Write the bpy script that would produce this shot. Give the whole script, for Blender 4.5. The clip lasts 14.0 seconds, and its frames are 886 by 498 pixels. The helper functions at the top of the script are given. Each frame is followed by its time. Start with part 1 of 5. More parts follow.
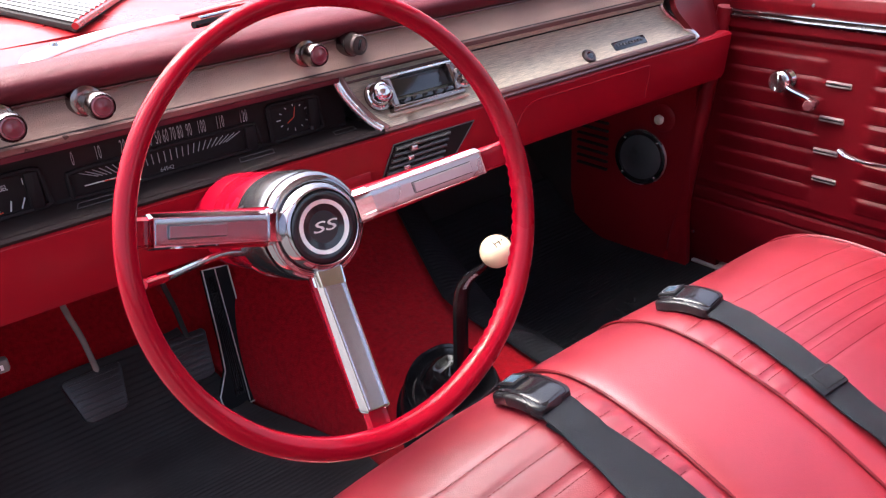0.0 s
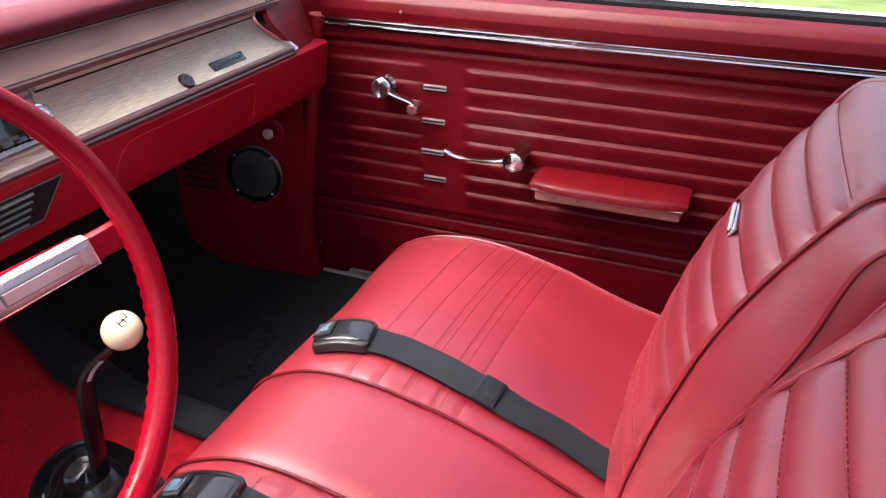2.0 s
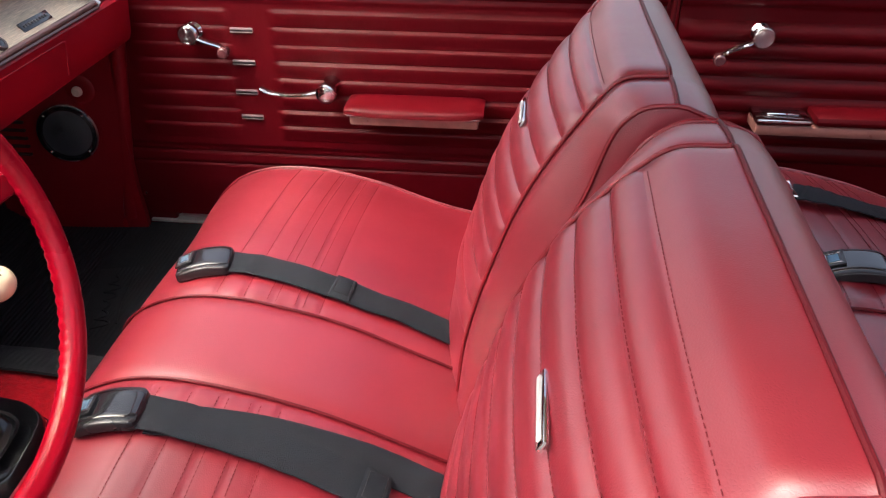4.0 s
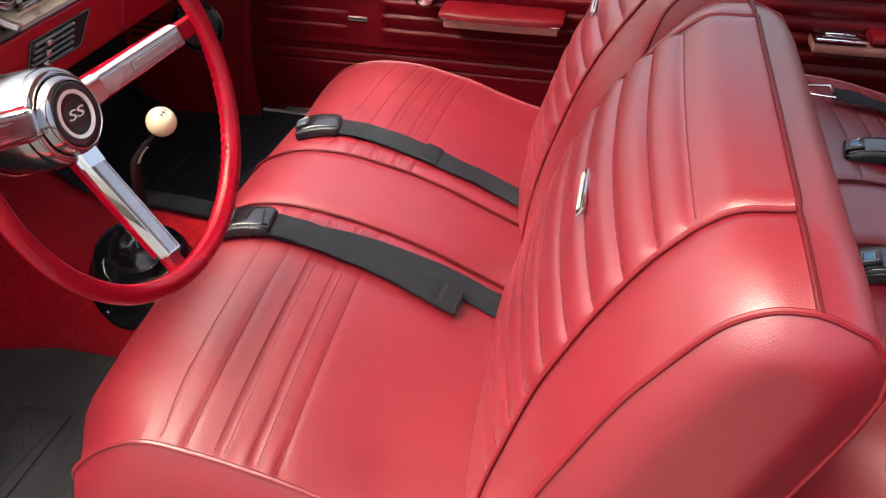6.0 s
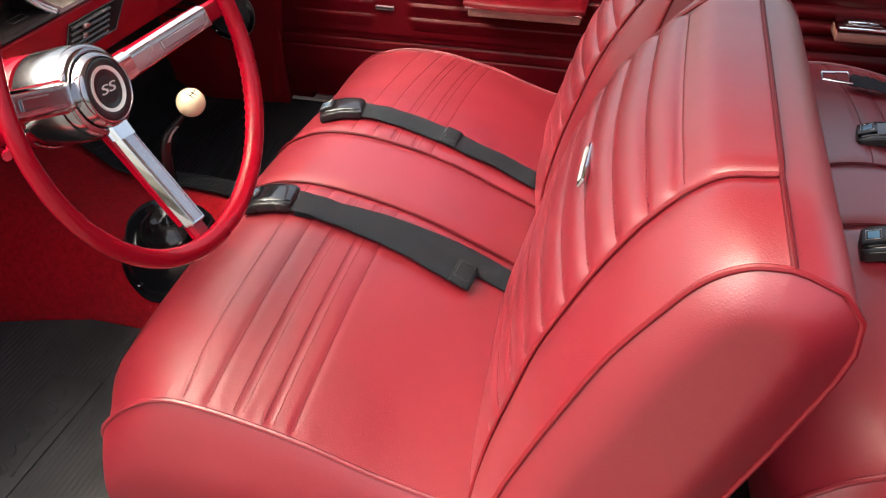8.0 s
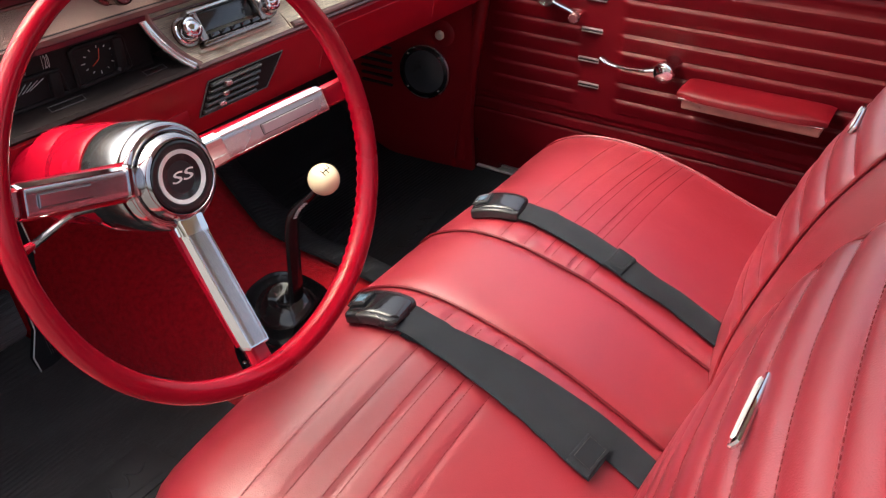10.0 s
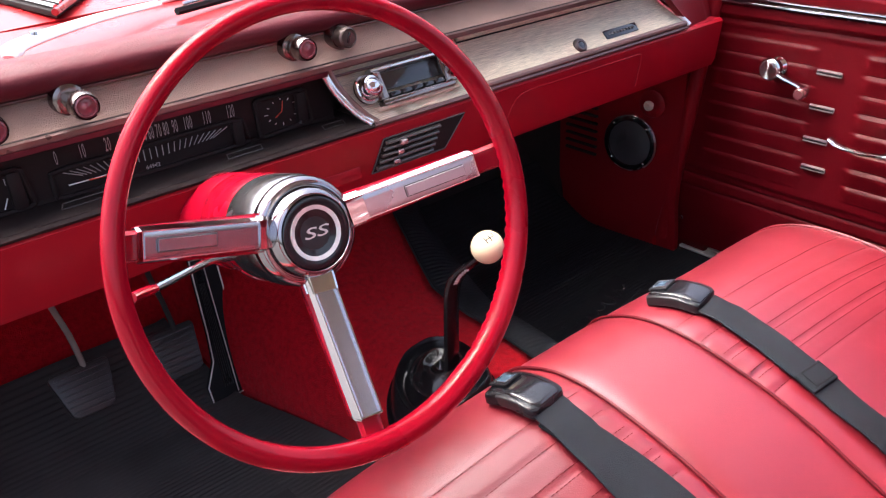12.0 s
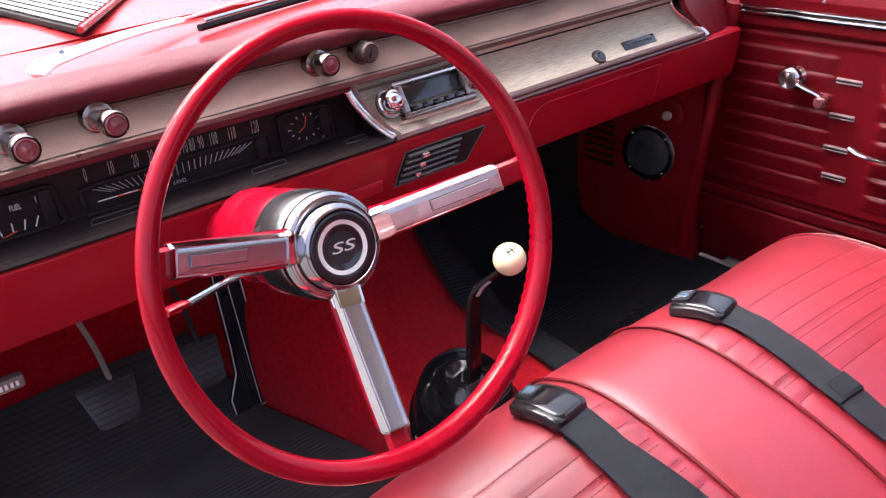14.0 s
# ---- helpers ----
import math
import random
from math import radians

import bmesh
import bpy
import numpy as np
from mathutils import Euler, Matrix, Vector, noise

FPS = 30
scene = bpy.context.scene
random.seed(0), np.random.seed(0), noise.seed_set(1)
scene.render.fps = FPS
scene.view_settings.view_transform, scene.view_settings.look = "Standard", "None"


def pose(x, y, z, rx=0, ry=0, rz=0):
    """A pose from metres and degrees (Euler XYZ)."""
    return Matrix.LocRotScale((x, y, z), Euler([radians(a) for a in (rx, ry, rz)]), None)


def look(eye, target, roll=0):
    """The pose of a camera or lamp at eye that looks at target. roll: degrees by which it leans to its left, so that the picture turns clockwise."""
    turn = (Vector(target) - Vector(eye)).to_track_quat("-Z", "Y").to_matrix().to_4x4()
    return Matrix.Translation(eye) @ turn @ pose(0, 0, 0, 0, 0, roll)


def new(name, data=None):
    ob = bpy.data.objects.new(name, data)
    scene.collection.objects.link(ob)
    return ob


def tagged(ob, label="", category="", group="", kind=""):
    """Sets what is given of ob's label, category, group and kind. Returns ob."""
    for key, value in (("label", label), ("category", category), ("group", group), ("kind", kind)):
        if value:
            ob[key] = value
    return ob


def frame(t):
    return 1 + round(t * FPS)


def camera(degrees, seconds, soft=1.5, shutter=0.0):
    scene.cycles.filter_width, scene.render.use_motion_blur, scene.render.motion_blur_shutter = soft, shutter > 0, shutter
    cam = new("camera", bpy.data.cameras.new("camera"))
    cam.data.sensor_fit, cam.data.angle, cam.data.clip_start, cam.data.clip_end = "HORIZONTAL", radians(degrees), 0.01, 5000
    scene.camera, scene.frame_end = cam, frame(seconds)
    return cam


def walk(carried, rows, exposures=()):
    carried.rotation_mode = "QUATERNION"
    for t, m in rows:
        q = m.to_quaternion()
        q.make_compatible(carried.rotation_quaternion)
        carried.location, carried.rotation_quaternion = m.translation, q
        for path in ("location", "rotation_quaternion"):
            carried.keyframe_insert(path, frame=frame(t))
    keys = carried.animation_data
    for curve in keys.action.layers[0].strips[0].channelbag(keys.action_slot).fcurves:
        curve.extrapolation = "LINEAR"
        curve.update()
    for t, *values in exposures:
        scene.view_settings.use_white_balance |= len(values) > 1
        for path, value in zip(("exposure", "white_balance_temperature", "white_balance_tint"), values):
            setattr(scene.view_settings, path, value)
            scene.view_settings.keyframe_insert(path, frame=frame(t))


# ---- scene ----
cam = camera(57.4, 14.0, 1.2)
PATH = [
    (0, (-0.708, -0.614, 0.929), (0.394, 0.806, 0.051), -3.6),
    (0.5, (-0.704, -0.608, 0.929), (0.428, 0.783, 0.044), -3.4),
    (1, (-0.692, -0.579, 0.932), (0.578, 0.679, 0.034), -2.3),
    (1.5, (-0.666, -0.538, 0.94), (0.82, 0.443, 0.03), -0.8),
    (2, (-0.629, -0.509, 0.952), (1.013, 0.15, 0.019), 0.3),
    (2.5, (-0.59, -0.511, 0.956), (1.108, -0.085, -0.012), -1.4),
    (3, (-0.6, -0.497, 0.974), (1.107, -0.265, -0.043), -1.0),
    (3.2, (-0.641, -0.491, 0.983), (1.071, -0.33, -0.039), -0.4),
    (5.3, (-0.94, -0.548, 0.997), (0.685, -0.248, -0.131), 0.3),
    (5.5, (-0.971, -0.547, 0.992), (0.649, -0.229, -0.138), 0.4),
    (6, (-1.036, -0.544, 1.004), (0.55, -0.196, -0.163), 0.4),
    (6.5, (-1.081, -0.545, 1.009), (0.49, -0.177, -0.171), 0.3),
    (7, (-1.105, -0.55, 1.01), (0.467, -0.176, -0.169), 0.1),
    (7.2, (-1.108, -0.551, 1.011), (0.462, -0.177, -0.17), -0.1),
    (9.3, (-0.909, -0.63, 0.979), (0.587, 0.082, -0.142), -0.5),
    (9.5, (-0.876, -0.623, 0.978), (0.594, 0.154, -0.134), -0.4),
    (10, (-0.801, -0.576, 0.978), (0.603, 0.341, -0.112), -0.3),
    (10.5, (-0.739, -0.563, 0.976), (0.565, 0.52, -0.085), -1.2),
    (11, (-0.704, -0.577, 0.975), (0.49, 0.657, -0.05), -2.0),
    (11.5, (-0.695, -0.588, 0.97), (0.431, 0.738, -0.016), -2.6),
    (12, (-0.699, -0.593, 0.953), (0.409, 0.781, 0.012), -3.2),
    (12.5, (-0.703, -0.588, 0.952), (0.405, 0.8, 0.033), -3.5),
    (13, (-0.705, -0.588, 0.958), (0.395, 0.807, 0.039), -3.7),
    (13.5, (-0.708, -0.589, 0.959), (0.385, 0.81, 0.038), -4.0),
    (14, (-0.709, -0.589, 0.96), (0.38, 0.815, 0.041), -4.1),
]
walk(cam, [(t, look(e, a, r)) for t, e, a, r in PATH], [(0, 2.1, 6250, 18), (2, 1.9, 6350, 17), (3.2, 1.68, 6700, 12), (5.3, 1.7, 6800, 13), (6.2, 1.77, 7150, 9), (7.2, 1.8, 7200, 8), (9.5, 1.68, 7100, 8), (11, 1.95, 6500, 14), (14, 2.1, 6250, 18)])


# ---- light ----
world = bpy.data.worlds.new("sky")
scene.world = world
world.use_nodes = True
wn = world.node_tree.nodes
sky = wn.new("ShaderNodeTexSky")
sky.sky_type = "NISHITA"
sky.sun_disc = False
sky.sun_elevation, sky.sun_rotation = radians(62), radians(-25)
sky.dust_density, sky.air_density, sky.ozone_density = 8.0, 1.0, 0.6
haze = wn.new("ShaderNodeHueSaturation")
haze.inputs["Saturation"].default_value = 0.86
world.node_tree.links.new(sky.outputs[0], haze.inputs["Color"])
world.node_tree.links.new(haze.outputs[0], wn["Background"].inputs[0])
wn["Background"].inputs[1].default_value = 0.15
sun = new("sun", bpy.data.lights.new("sun", "SUN"))
sun.data.energy, sun.data.angle, sun.data.color = 1.15, radians(60), (1.0, 0.97, 0.93)
sun.matrix_world = look((-0.65, 1.4, 2.9), (0, 0, 0))
tagged(sun, "soft hazy daylight", "light", kind="structure")


# ---- materials ----
def material(name, base, rough, metal=0.0, vary=0.12, scale=6.0, fine=0.0, fine_scale=300.0, coat=0.0, sheen=0.0, spec=0.5, rough_vary=0.08, stretch=None):
    """Two scales of variation: broad tone and roughness drift, and a fine relief."""
    m = bpy.data.materials.new(name)
    m.use_nodes = True
    nt, b = m.node_tree, m.node_tree.nodes["Principled BSDF"]
    n, l = nt.nodes, nt.links
    co = n.new("ShaderNodeTexCoord")
    src = co.outputs["Object"]
    if stretch:
        mp = n.new("ShaderNodeMapping")
        mp.inputs["Scale"].default_value = stretch
        l.new(src, mp.inputs[0])
        src = mp.outputs[0]
    broad = n.new("ShaderNodeTexNoise")
    broad.inputs["Scale"].default_value, broad.inputs["Detail"].default_value = scale, 5
    l.new(src, broad.inputs["Vector"])
    ramp = n.new("ShaderNodeMapRange")
    ramp.inputs["From Min"].default_value, ramp.inputs["From Max"].default_value = 0.3, 0.7
    ramp.inputs["To Min"].default_value, ramp.inputs["To Max"].default_value = 1 - vary, 1 + vary
    l.new(broad.outputs["Fac"], ramp.inputs[0])
    mul = n.new("ShaderNodeVectorMath")
    mul.operation = "SCALE"
    mul.inputs[0].default_value = base
    l.new(ramp.outputs[0], mul.inputs["Scale"])
    l.new(mul.outputs[0], b.inputs["Base Color"])
    rr = n.new("ShaderNodeMapRange")
    rr.inputs["From Min"].default_value, rr.inputs["From Max"].default_value = 0.3, 0.7
    rr.inputs["To Min"].default_value, rr.inputs["To Max"].default_value = max(rough - rough_vary, 0.01), rough + rough_vary
    l.new(broad.outputs["Fac"], rr.inputs[0])
    l.new(rr.outputs[0], b.inputs["Roughness"])
    b.inputs["Metallic"].default_value = metal
    b.inputs["Specular IOR Level"].default_value = spec
    b.inputs["Coat Weight"].default_value = coat
    b.inputs["Coat Roughness"].default_value = 0.05
    b.inputs["Sheen Weight"].default_value = sheen
    if fine:
        fn = n.new("ShaderNodeTexNoise")
        fn.inputs["Scale"].default_value, fn.inputs["Detail"].default_value = fine_scale, 4
        l.new(src, fn.inputs["Vector"])
        bump = n.new("ShaderNodeBump")
        bump.inputs["Strength"].default_value, bump.inputs["Distance"].default_value = fine, 0.002
        l.new(fn.outputs["Fac"], bump.inputs["Height"])
        l.new(bump.outputs[0], b.inputs["Normal"])
    return m


def leather(name, base, rough, grain=0.35, spec=0.5, cell=420):
    """Vinyl with a cell grain, fine creases and a slow drift of tone."""
    m = material(name, base, rough, vary=0.1, scale=5.0, spec=spec, rough_vary=0.06)
    nt = m.node_tree
    n, l, b = nt.nodes, nt.links, nt.nodes["Principled BSDF"]
    co = n.new("ShaderNodeTexCoord")
    vor = n.new("ShaderNodeTexVoronoi")
    vor.feature = "DISTANCE_TO_EDGE"
    vor.inputs["Scale"].default_value = cell
    no = n.new("ShaderNodeTexNoise")
    no.inputs["Scale"].default_value, no.inputs["Detail"].default_value = 38, 6
    l.new(co.outputs["Object"], vor.inputs["Vector"])
    l.new(co.outputs["Object"], no.inputs["Vector"])
    b1 = n.new("ShaderNodeBump")
    b1.inputs["Strength"].default_value, b1.inputs["Distance"].default_value = grain, 0.0006
    b2 = n.new("ShaderNodeBump")
    b2.inputs["Strength"].default_value, b2.inputs["Distance"].default_value = 0.20, 0.004
    l.new(vor.outputs["Distance"], b1.inputs["Height"])
    l.new(no.outputs["Fac"], b2.inputs["Height"])
    l.new(b1.outputs[0], b2.inputs["Normal"])
    l.new(b2.outputs[0], b.inputs["Normal"])
    return m


VINYL = leather("red_vinyl", (0.176, 0.0072, 0.0158), 0.44, 0.5, spec=0.42)
VINYL.node_tree.nodes["Principled BSDF"].inputs["Coat Weight"].default_value = 1.0
VINYL.node_tree.nodes["Principled BSDF"].inputs["Coat Roughness"].default_value = 0.36
PIPE_RED = leather("piping_vinyl", (0.165, 0.006, 0.012), 0.42, 0.15)
PIPING = leather("red_piping", (0.085, 0.003, 0.007), 0.5, 0.15, spec=0.25)
THREAD = material("red_thread", (0.135, 0.006, 0.013), 0.8)
# Chrome with dim reflections painted in: base lowered so mirrored sky stays grey.
DIM_CHROME = material("dim_chrome", (0.34, 0.32, 0.335), 0.10, 1.0, vary=0.03, rough_vary=0.02)
# The seat's red vinyl made darker: the side trim's shade is in its colour.
SHADED_VINYL = leather("shaded_vinyl", (0.086, 0.0011, 0.0040), 0.42, 0.2, spec=0.18)
KICK = material("kick_panel_red", (0.19, 0.0025, 0.008), 0.45, vary=0.1, fine=0.2, fine_scale=500, spec=0.3)
PAINT = material("red_paint", (0.265, 0.003, 0.011), 0.36, vary=0.06, fine=0.04, fine_scale=160, coat=0.1, spec=0.22)
# Red paint with shade put into its colour, for sills and dash end.
SHADED_PAINT = material("shaded_paint", (0.11, 0.0016, 0.005), 0.42, vary=0.06, fine=0.05, fine_scale=200, spec=0.3)
BODY_PAINT = material("body_paint", (0.40, 0.01, 0.014), 0.30, vary=0.04, coat=0.38, spec=0.5)
PAD = leather("dash_pad_vinyl", (0.080, 0.005, 0.012), 0.52, 0.6, spec=0.35, cell=260)
RIM_RED = material("red_wheel_plastic", (0.262, 0.0017, 0.0115), 0.24, vary=0.05, coat=0.35, spec=0.1)
CARPET = material("red_carpet", (0.36, 0.0045, 0.011), 0.95, vary=0.24, scale=120, fine=1.0, fine_scale=420, sheen=0.08, spec=0.05)
RUBBER = material("black_rubber", (0.016, 0.017, 0.019), 0.78, vary=0.25, scale=9, fine=0.15, fine_scale=500, spec=0.10)
# Mat rubber with dust, its base also lifted to paint in footwell light.
LIT_DUSTY = material("lit_dusty_rubber", (0.041, 0.039, 0.039), 0.7, vary=0.35, scale=7, fine=0.2, fine_scale=500, spec=0.2)
PEDAL = material("pedal_rubber", (0.024, 0.0235, 0.024), 0.42, vary=0.3, scale=25, fine=0.15, fine_scale=500, spec=0.5)
BLACK = material("black_plastic", (0.010, 0.010, 0.012), 0.3, vary=0.2, fine=0.08, fine_scale=700)
BOOT = material("boot_rubber", (0.005, 0.005, 0.006), 0.2, vary=0.2, spec=0.5)
DARKLINE = material("dark_outline", (0.07, 0.065, 0.065), 0.5)
GRILLE = material("speaker_grey", (0.040, 0.044, 0.050), 0.35, fine=0.3, fine_scale=900)
GLOSS = material("gloss_black", (0.008, 0.008, 0.010), 0.18, coat=0.4)
DULL = material("cluster_black", (0.019, 0.0135, 0.0135), 0.6, fine=0.2, fine_scale=900, spec=0.15)
CHROME = material("chrome", (0.64, 0.64, 0.66), 0.07, 1.0, vary=0.03, rough_vary=0.03)
# Plain chrome darkened: the dark things it should mirror are in its colour.
SHADED_CHROME = material("shaded_chrome", (0.32, 0.32, 0.335), 0.22, 1.0)
AGED = material("aged_chrome", (0.25, 0.21, 0.195), 0.22, 1.0, vary=0.15, scale=60)
LOCK = material("worn_lock_face", (0.12, 0.095, 0.09), 0.42, 1.0, vary=0.2, scale=90)
VENT_GREY = material("vent_grey", (0.075, 0.068, 0.064), 0.35, vary=0.15, scale=40)
ALU = material("worn_aluminium", (0.62, 0.61, 0.59), 0.5, 0.35, vary=0.15, scale=20)
SATIN = material("satin_metal", (0.66, 0.65, 0.65), 0.24, 1.0, vary=0.05)
CLIP = material("dull_clip_metal", (0.30, 0.23, 0.23), 0.38, 0.3, vary=0.12, scale=80)
BEAD = material("bronze_bead", (0.17, 0.10, 0.09), 0.35, 0.6)
SPOKE = material("spoke_metal", (0.40, 0.39, 0.42), 0.24, 0.9, vary=0.04)
BRUSHED = material("brushed_trim", (0.62, 0.54, 0.42), 0.36, 0.6, vary=0.42, scale=30, fine=0.5, fine_scale=120, stretch=(1.5, 60, 60))
STRIP = material("grained_trim", (0.33, 0.215, 0.172), 0.42, 0.4, vary=0.16, scale=14, fine=0.75, fine_scale=700)
STRAP = material("black_webbing", (0.0125, 0.0150, 0.020), 0.8, vary=0.2, scale=40, fine=0.6, fine_scale=900, spec=0.2)
IVORY = material("ivory_ball", (0.64, 0.52, 0.35), 0.2, vary=0.05, coat=0.6)
WHITE = material("white_print", (0.75, 0.75, 0.72), 0.5)
GREYPRINT = material("grey_print", (0.32, 0.31, 0.31), 0.5)
SLATE = material("slate_blue_label", (0.055, 0.095, 0.14), 0.35)
BLUE = material("blue_label", (0.09, 0.24, 0.38), 0.35)
ORANGE = material("orange_needle", (0.7, 0.06, 0.02), 0.4)
REDLENS = material("red_knob_cap", (0.15, 0.028, 0.038), 0.2, coat=0.6)
SMOKED = material("smoked_plastic", (0.11, 0.035, 0.04), 0.15, vary=0.1, coat=0.5)
BROWN = material("brown_trim", (0.30, 0.13, 0.11), 0.35, vary=0.15, scale=40)
GRASS = material("lawn", (0.10, 0.16, 0.035), 0.9, vary=0.4, scale=3, fine=1.0, fine_scale=90)
ASPHALT = material("asphalt", (0.11, 0.107, 0.104), 0.9, vary=0.2, scale=2, fine=0.5, fine_scale=60)
HEADLINER = material("headliner", (0.62, 0.59, 0.58), 0.7, vary=0.1, fine=0.3, fine_scale=300)
TREES = material("far_woods", (0.05, 0.075, 0.03), 0.9, vary=0.5, scale=0.6, fine=1.0, fine_scale=4)
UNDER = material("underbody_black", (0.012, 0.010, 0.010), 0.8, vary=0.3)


def glass(name):
    m = bpy.data.materials.new(name)
    m.use_nodes = True
    b = m.node_tree.nodes["Principled BSDF"]
    b.inputs["Transmission Weight"].default_value = 1.0
    b.inputs["Roughness"].default_value = 0.0
    b.inputs["IOR"].default_value = 1.02
    b.inputs["Base Color"].default_value = (0.88, 0.91, 0.89, 1)
    return m


GLASS = glass("clear_glass")


# ---- mesh builders ----
def link(name, verts, faces, mat, parent=None, label="", smooth=True, sharp=None):
    me = bpy.data.meshes.new(name)
    me.from_pydata([tuple(v) for v in verts], [], faces)
    me.materials.append(mat)
    me.validate()
    me.update()
    if smooth:
        me.polygons.foreach_set("use_smooth", [True] * len(me.polygons))
        if sharp:
            me.set_sharp_from_angle(angle=radians(sharp))
    ob = new(name, me)
    if parent is not None:
        ob.parent = parent
    if label:
        ob["label"] = label
    return ob


def part(name, shape, mat, parent=None, label="", smooth=True, sharp=35):
    return link(name, shape[0], shape[1], mat, parent, label, smooth, sharp)


def thing(name, label, category, at=(0, 0, 0), group="", kind=""):
    ob = new(name)
    ob.empty_display_size = 0.05
    ob.location = at
    return tagged(ob, label, category, group, kind)


def merge(*shapes):
    verts, faces = [], []
    for v, f in shapes:
        k = len(verts)
        verts += [tuple(p) for p in v]
        faces += [tuple(i + k for i in q) for q in f]
    return verts, faces


def moved(shape, m):
    return [tuple(m @ Vector(v)) for v in shape[0]], shape[1]


def grid(fn, us, vs, wrap_u=False, wrap_v=False):
    """A sheet of quads through fn(u, v)."""
    nu, nv = len(us), len(vs)
    verts = [tuple(fn(u, v)) for u in us for v in vs]
    faces = []
    for i in range(nu if wrap_u else nu - 1):
        for j in range(nv if wrap_v else nv - 1):
            a, b = i * nv, ((i + 1) % nu) * nv
            k = (j + 1) % nv
            faces.append((a + j, b + j, b + k, a + k))
    return verts, faces


def lin(a, b, n):
    return [a + (b - a) * i / (n - 1) for i in range(n)]


def basis(axis):
    z = Vector(axis).normalized()
    x = Vector((1, 0, 0)) if abs(z.x) < 0.9 else Vector((0, 1, 0))
    x = (x - z * x.dot(z)).normalized()
    return x, z.cross(x), z


def lathe(profile, at=(0, 0, 0), axis=(0, 0, 1), seg=32):
    """Turns (radius, height) pairs about an axis."""
    x, y, z = basis(axis)
    o = Vector(at)
    verts, faces = grid(lambda a, p: o + (x * math.cos(a) + y * math.sin(a)) * p[0] + z * p[1],
                        [2 * math.pi * i / seg for i in range(seg)], profile, wrap_u=True)
    return verts, faces


def rod(a, b, r, r2=None, seg=12):
    a, b = Vector(a), Vector(b)
    h = (b - a).length
    r2 = r if r2 is None else r2
    e = min(r, r2) * 0.15
    return lathe([(0.0001, 0), (r - e, 0), (r, e), (r2, h - e), (r2 - e, h), (0.0001, h)], a, b - a, seg)


def spline(pts, n):
    """Catmull-Rom through the points."""
    p = [Vector(q) for q in pts]
    p = [p[0] * 2 - p[1]] + p + [p[-1] * 2 - p[-2]]
    out = []
    k = len(p) - 3
    for i in range(n):
        s = i / (n - 1) * k
        j = min(int(s), k - 1)
        t = s - j
        a, b, c, d = p[j:j + 4]
        out.append(0.5 * ((2 * b) + (c - a) * t + (2 * a - 5 * b + 4 * c - d) * t * t + (3 * b - a - 3 * c + d) * t ** 3))
    return out


def tube(pts, r, seg=8, closed=False, flat=1.0):
    """A round cord along points; r a number or one per point."""
    p = [Vector(q) for q in pts]
    n = len(p)
    rs = r if isinstance(r, (list, tuple)) else [r] * n
    verts, faces = [], []
    side = None
    for i in range(n):
        t = (p[(i + 1) % n] - p[i - 1]) if closed else (p[min(i + 1, n - 1)] - p[max(i - 1, 0)])
        t.normalize()
        if side is None:
            side = basis(t)[0]
        side = (side - t * side.dot(t)).normalized()
        up = t.cross(side)
        for k in range(seg):
            a = 2 * math.pi * k / seg
            verts.append(tuple(p[i] + (side * math.cos(a) + up * math.sin(a) * flat) * rs[i]))
    for i in range(n if closed else n - 1):
        for k in range(seg):
            a, b = i * seg, ((i + 1) % n) * seg
            faces.append((a + k, b + k, b + (k + 1) % seg, a + (k + 1) % seg))
    if not closed:
        faces.append(tuple(range(seg))[::-1])
        faces.append(tuple((n - 1) * seg + k for k in range(seg)))
    return verts, faces


def rbox(size, bevel=0.003, m=None, seg=2):
    """A block with rounded edges, centred."""
    bm = bmesh.new()
    bmesh.ops.create_cube(bm, size=1.0)
    bmesh.ops.scale(bm, vec=size, verts=bm.verts)
    if bevel:
        bmesh.ops.bevel(bm, geom=bm.edges[:], offset=min(bevel, min(size) * 0.45), segments=seg, profile=0.5, affect="EDGES")
    verts, faces = [v.co.copy() for v in bm.verts], [tuple(v.index for v in f.verts) for f in bm.faces]
    bm.free()
    return moved((verts, faces), m) if m else (verts, faces)


def prism(poly, a0, a1, axis="x", bevel=0.0):
    """Extrudes a closed outline: (y, z) along x, (x, z) along y or (x, y) along z."""
    def put(p, a):
        return {"x": (a, p[0], p[1]), "y": (p[0], a, p[1]), "z": (p[0], p[1], a)}[axis]
    n = len(poly)
    bm = bmesh.new()
    lo = [bm.verts.new(put(p, a0)) for p in poly]
    hi = [bm.verts.new(put(p, a1)) for p in poly]
    bm.faces.new(lo)
    bm.faces.new(hi[::-1])
    for i in range(n):
        bm.faces.new((lo[i], hi[i], hi[(i + 1) % n], lo[(i + 1) % n]))
    bmesh.ops.recalc_face_normals(bm, faces=bm.faces)
    if bevel:
        bmesh.ops.bevel(bm, geom=bm.edges[:], offset=bevel, segments=2, profile=0.5, affect="EDGES")
    bm.verts.index_update()
    out = [v.co.copy() for v in bm.verts], [tuple(v.index for v in f.verts) for f in bm.faces]
    bm.free()
    return out


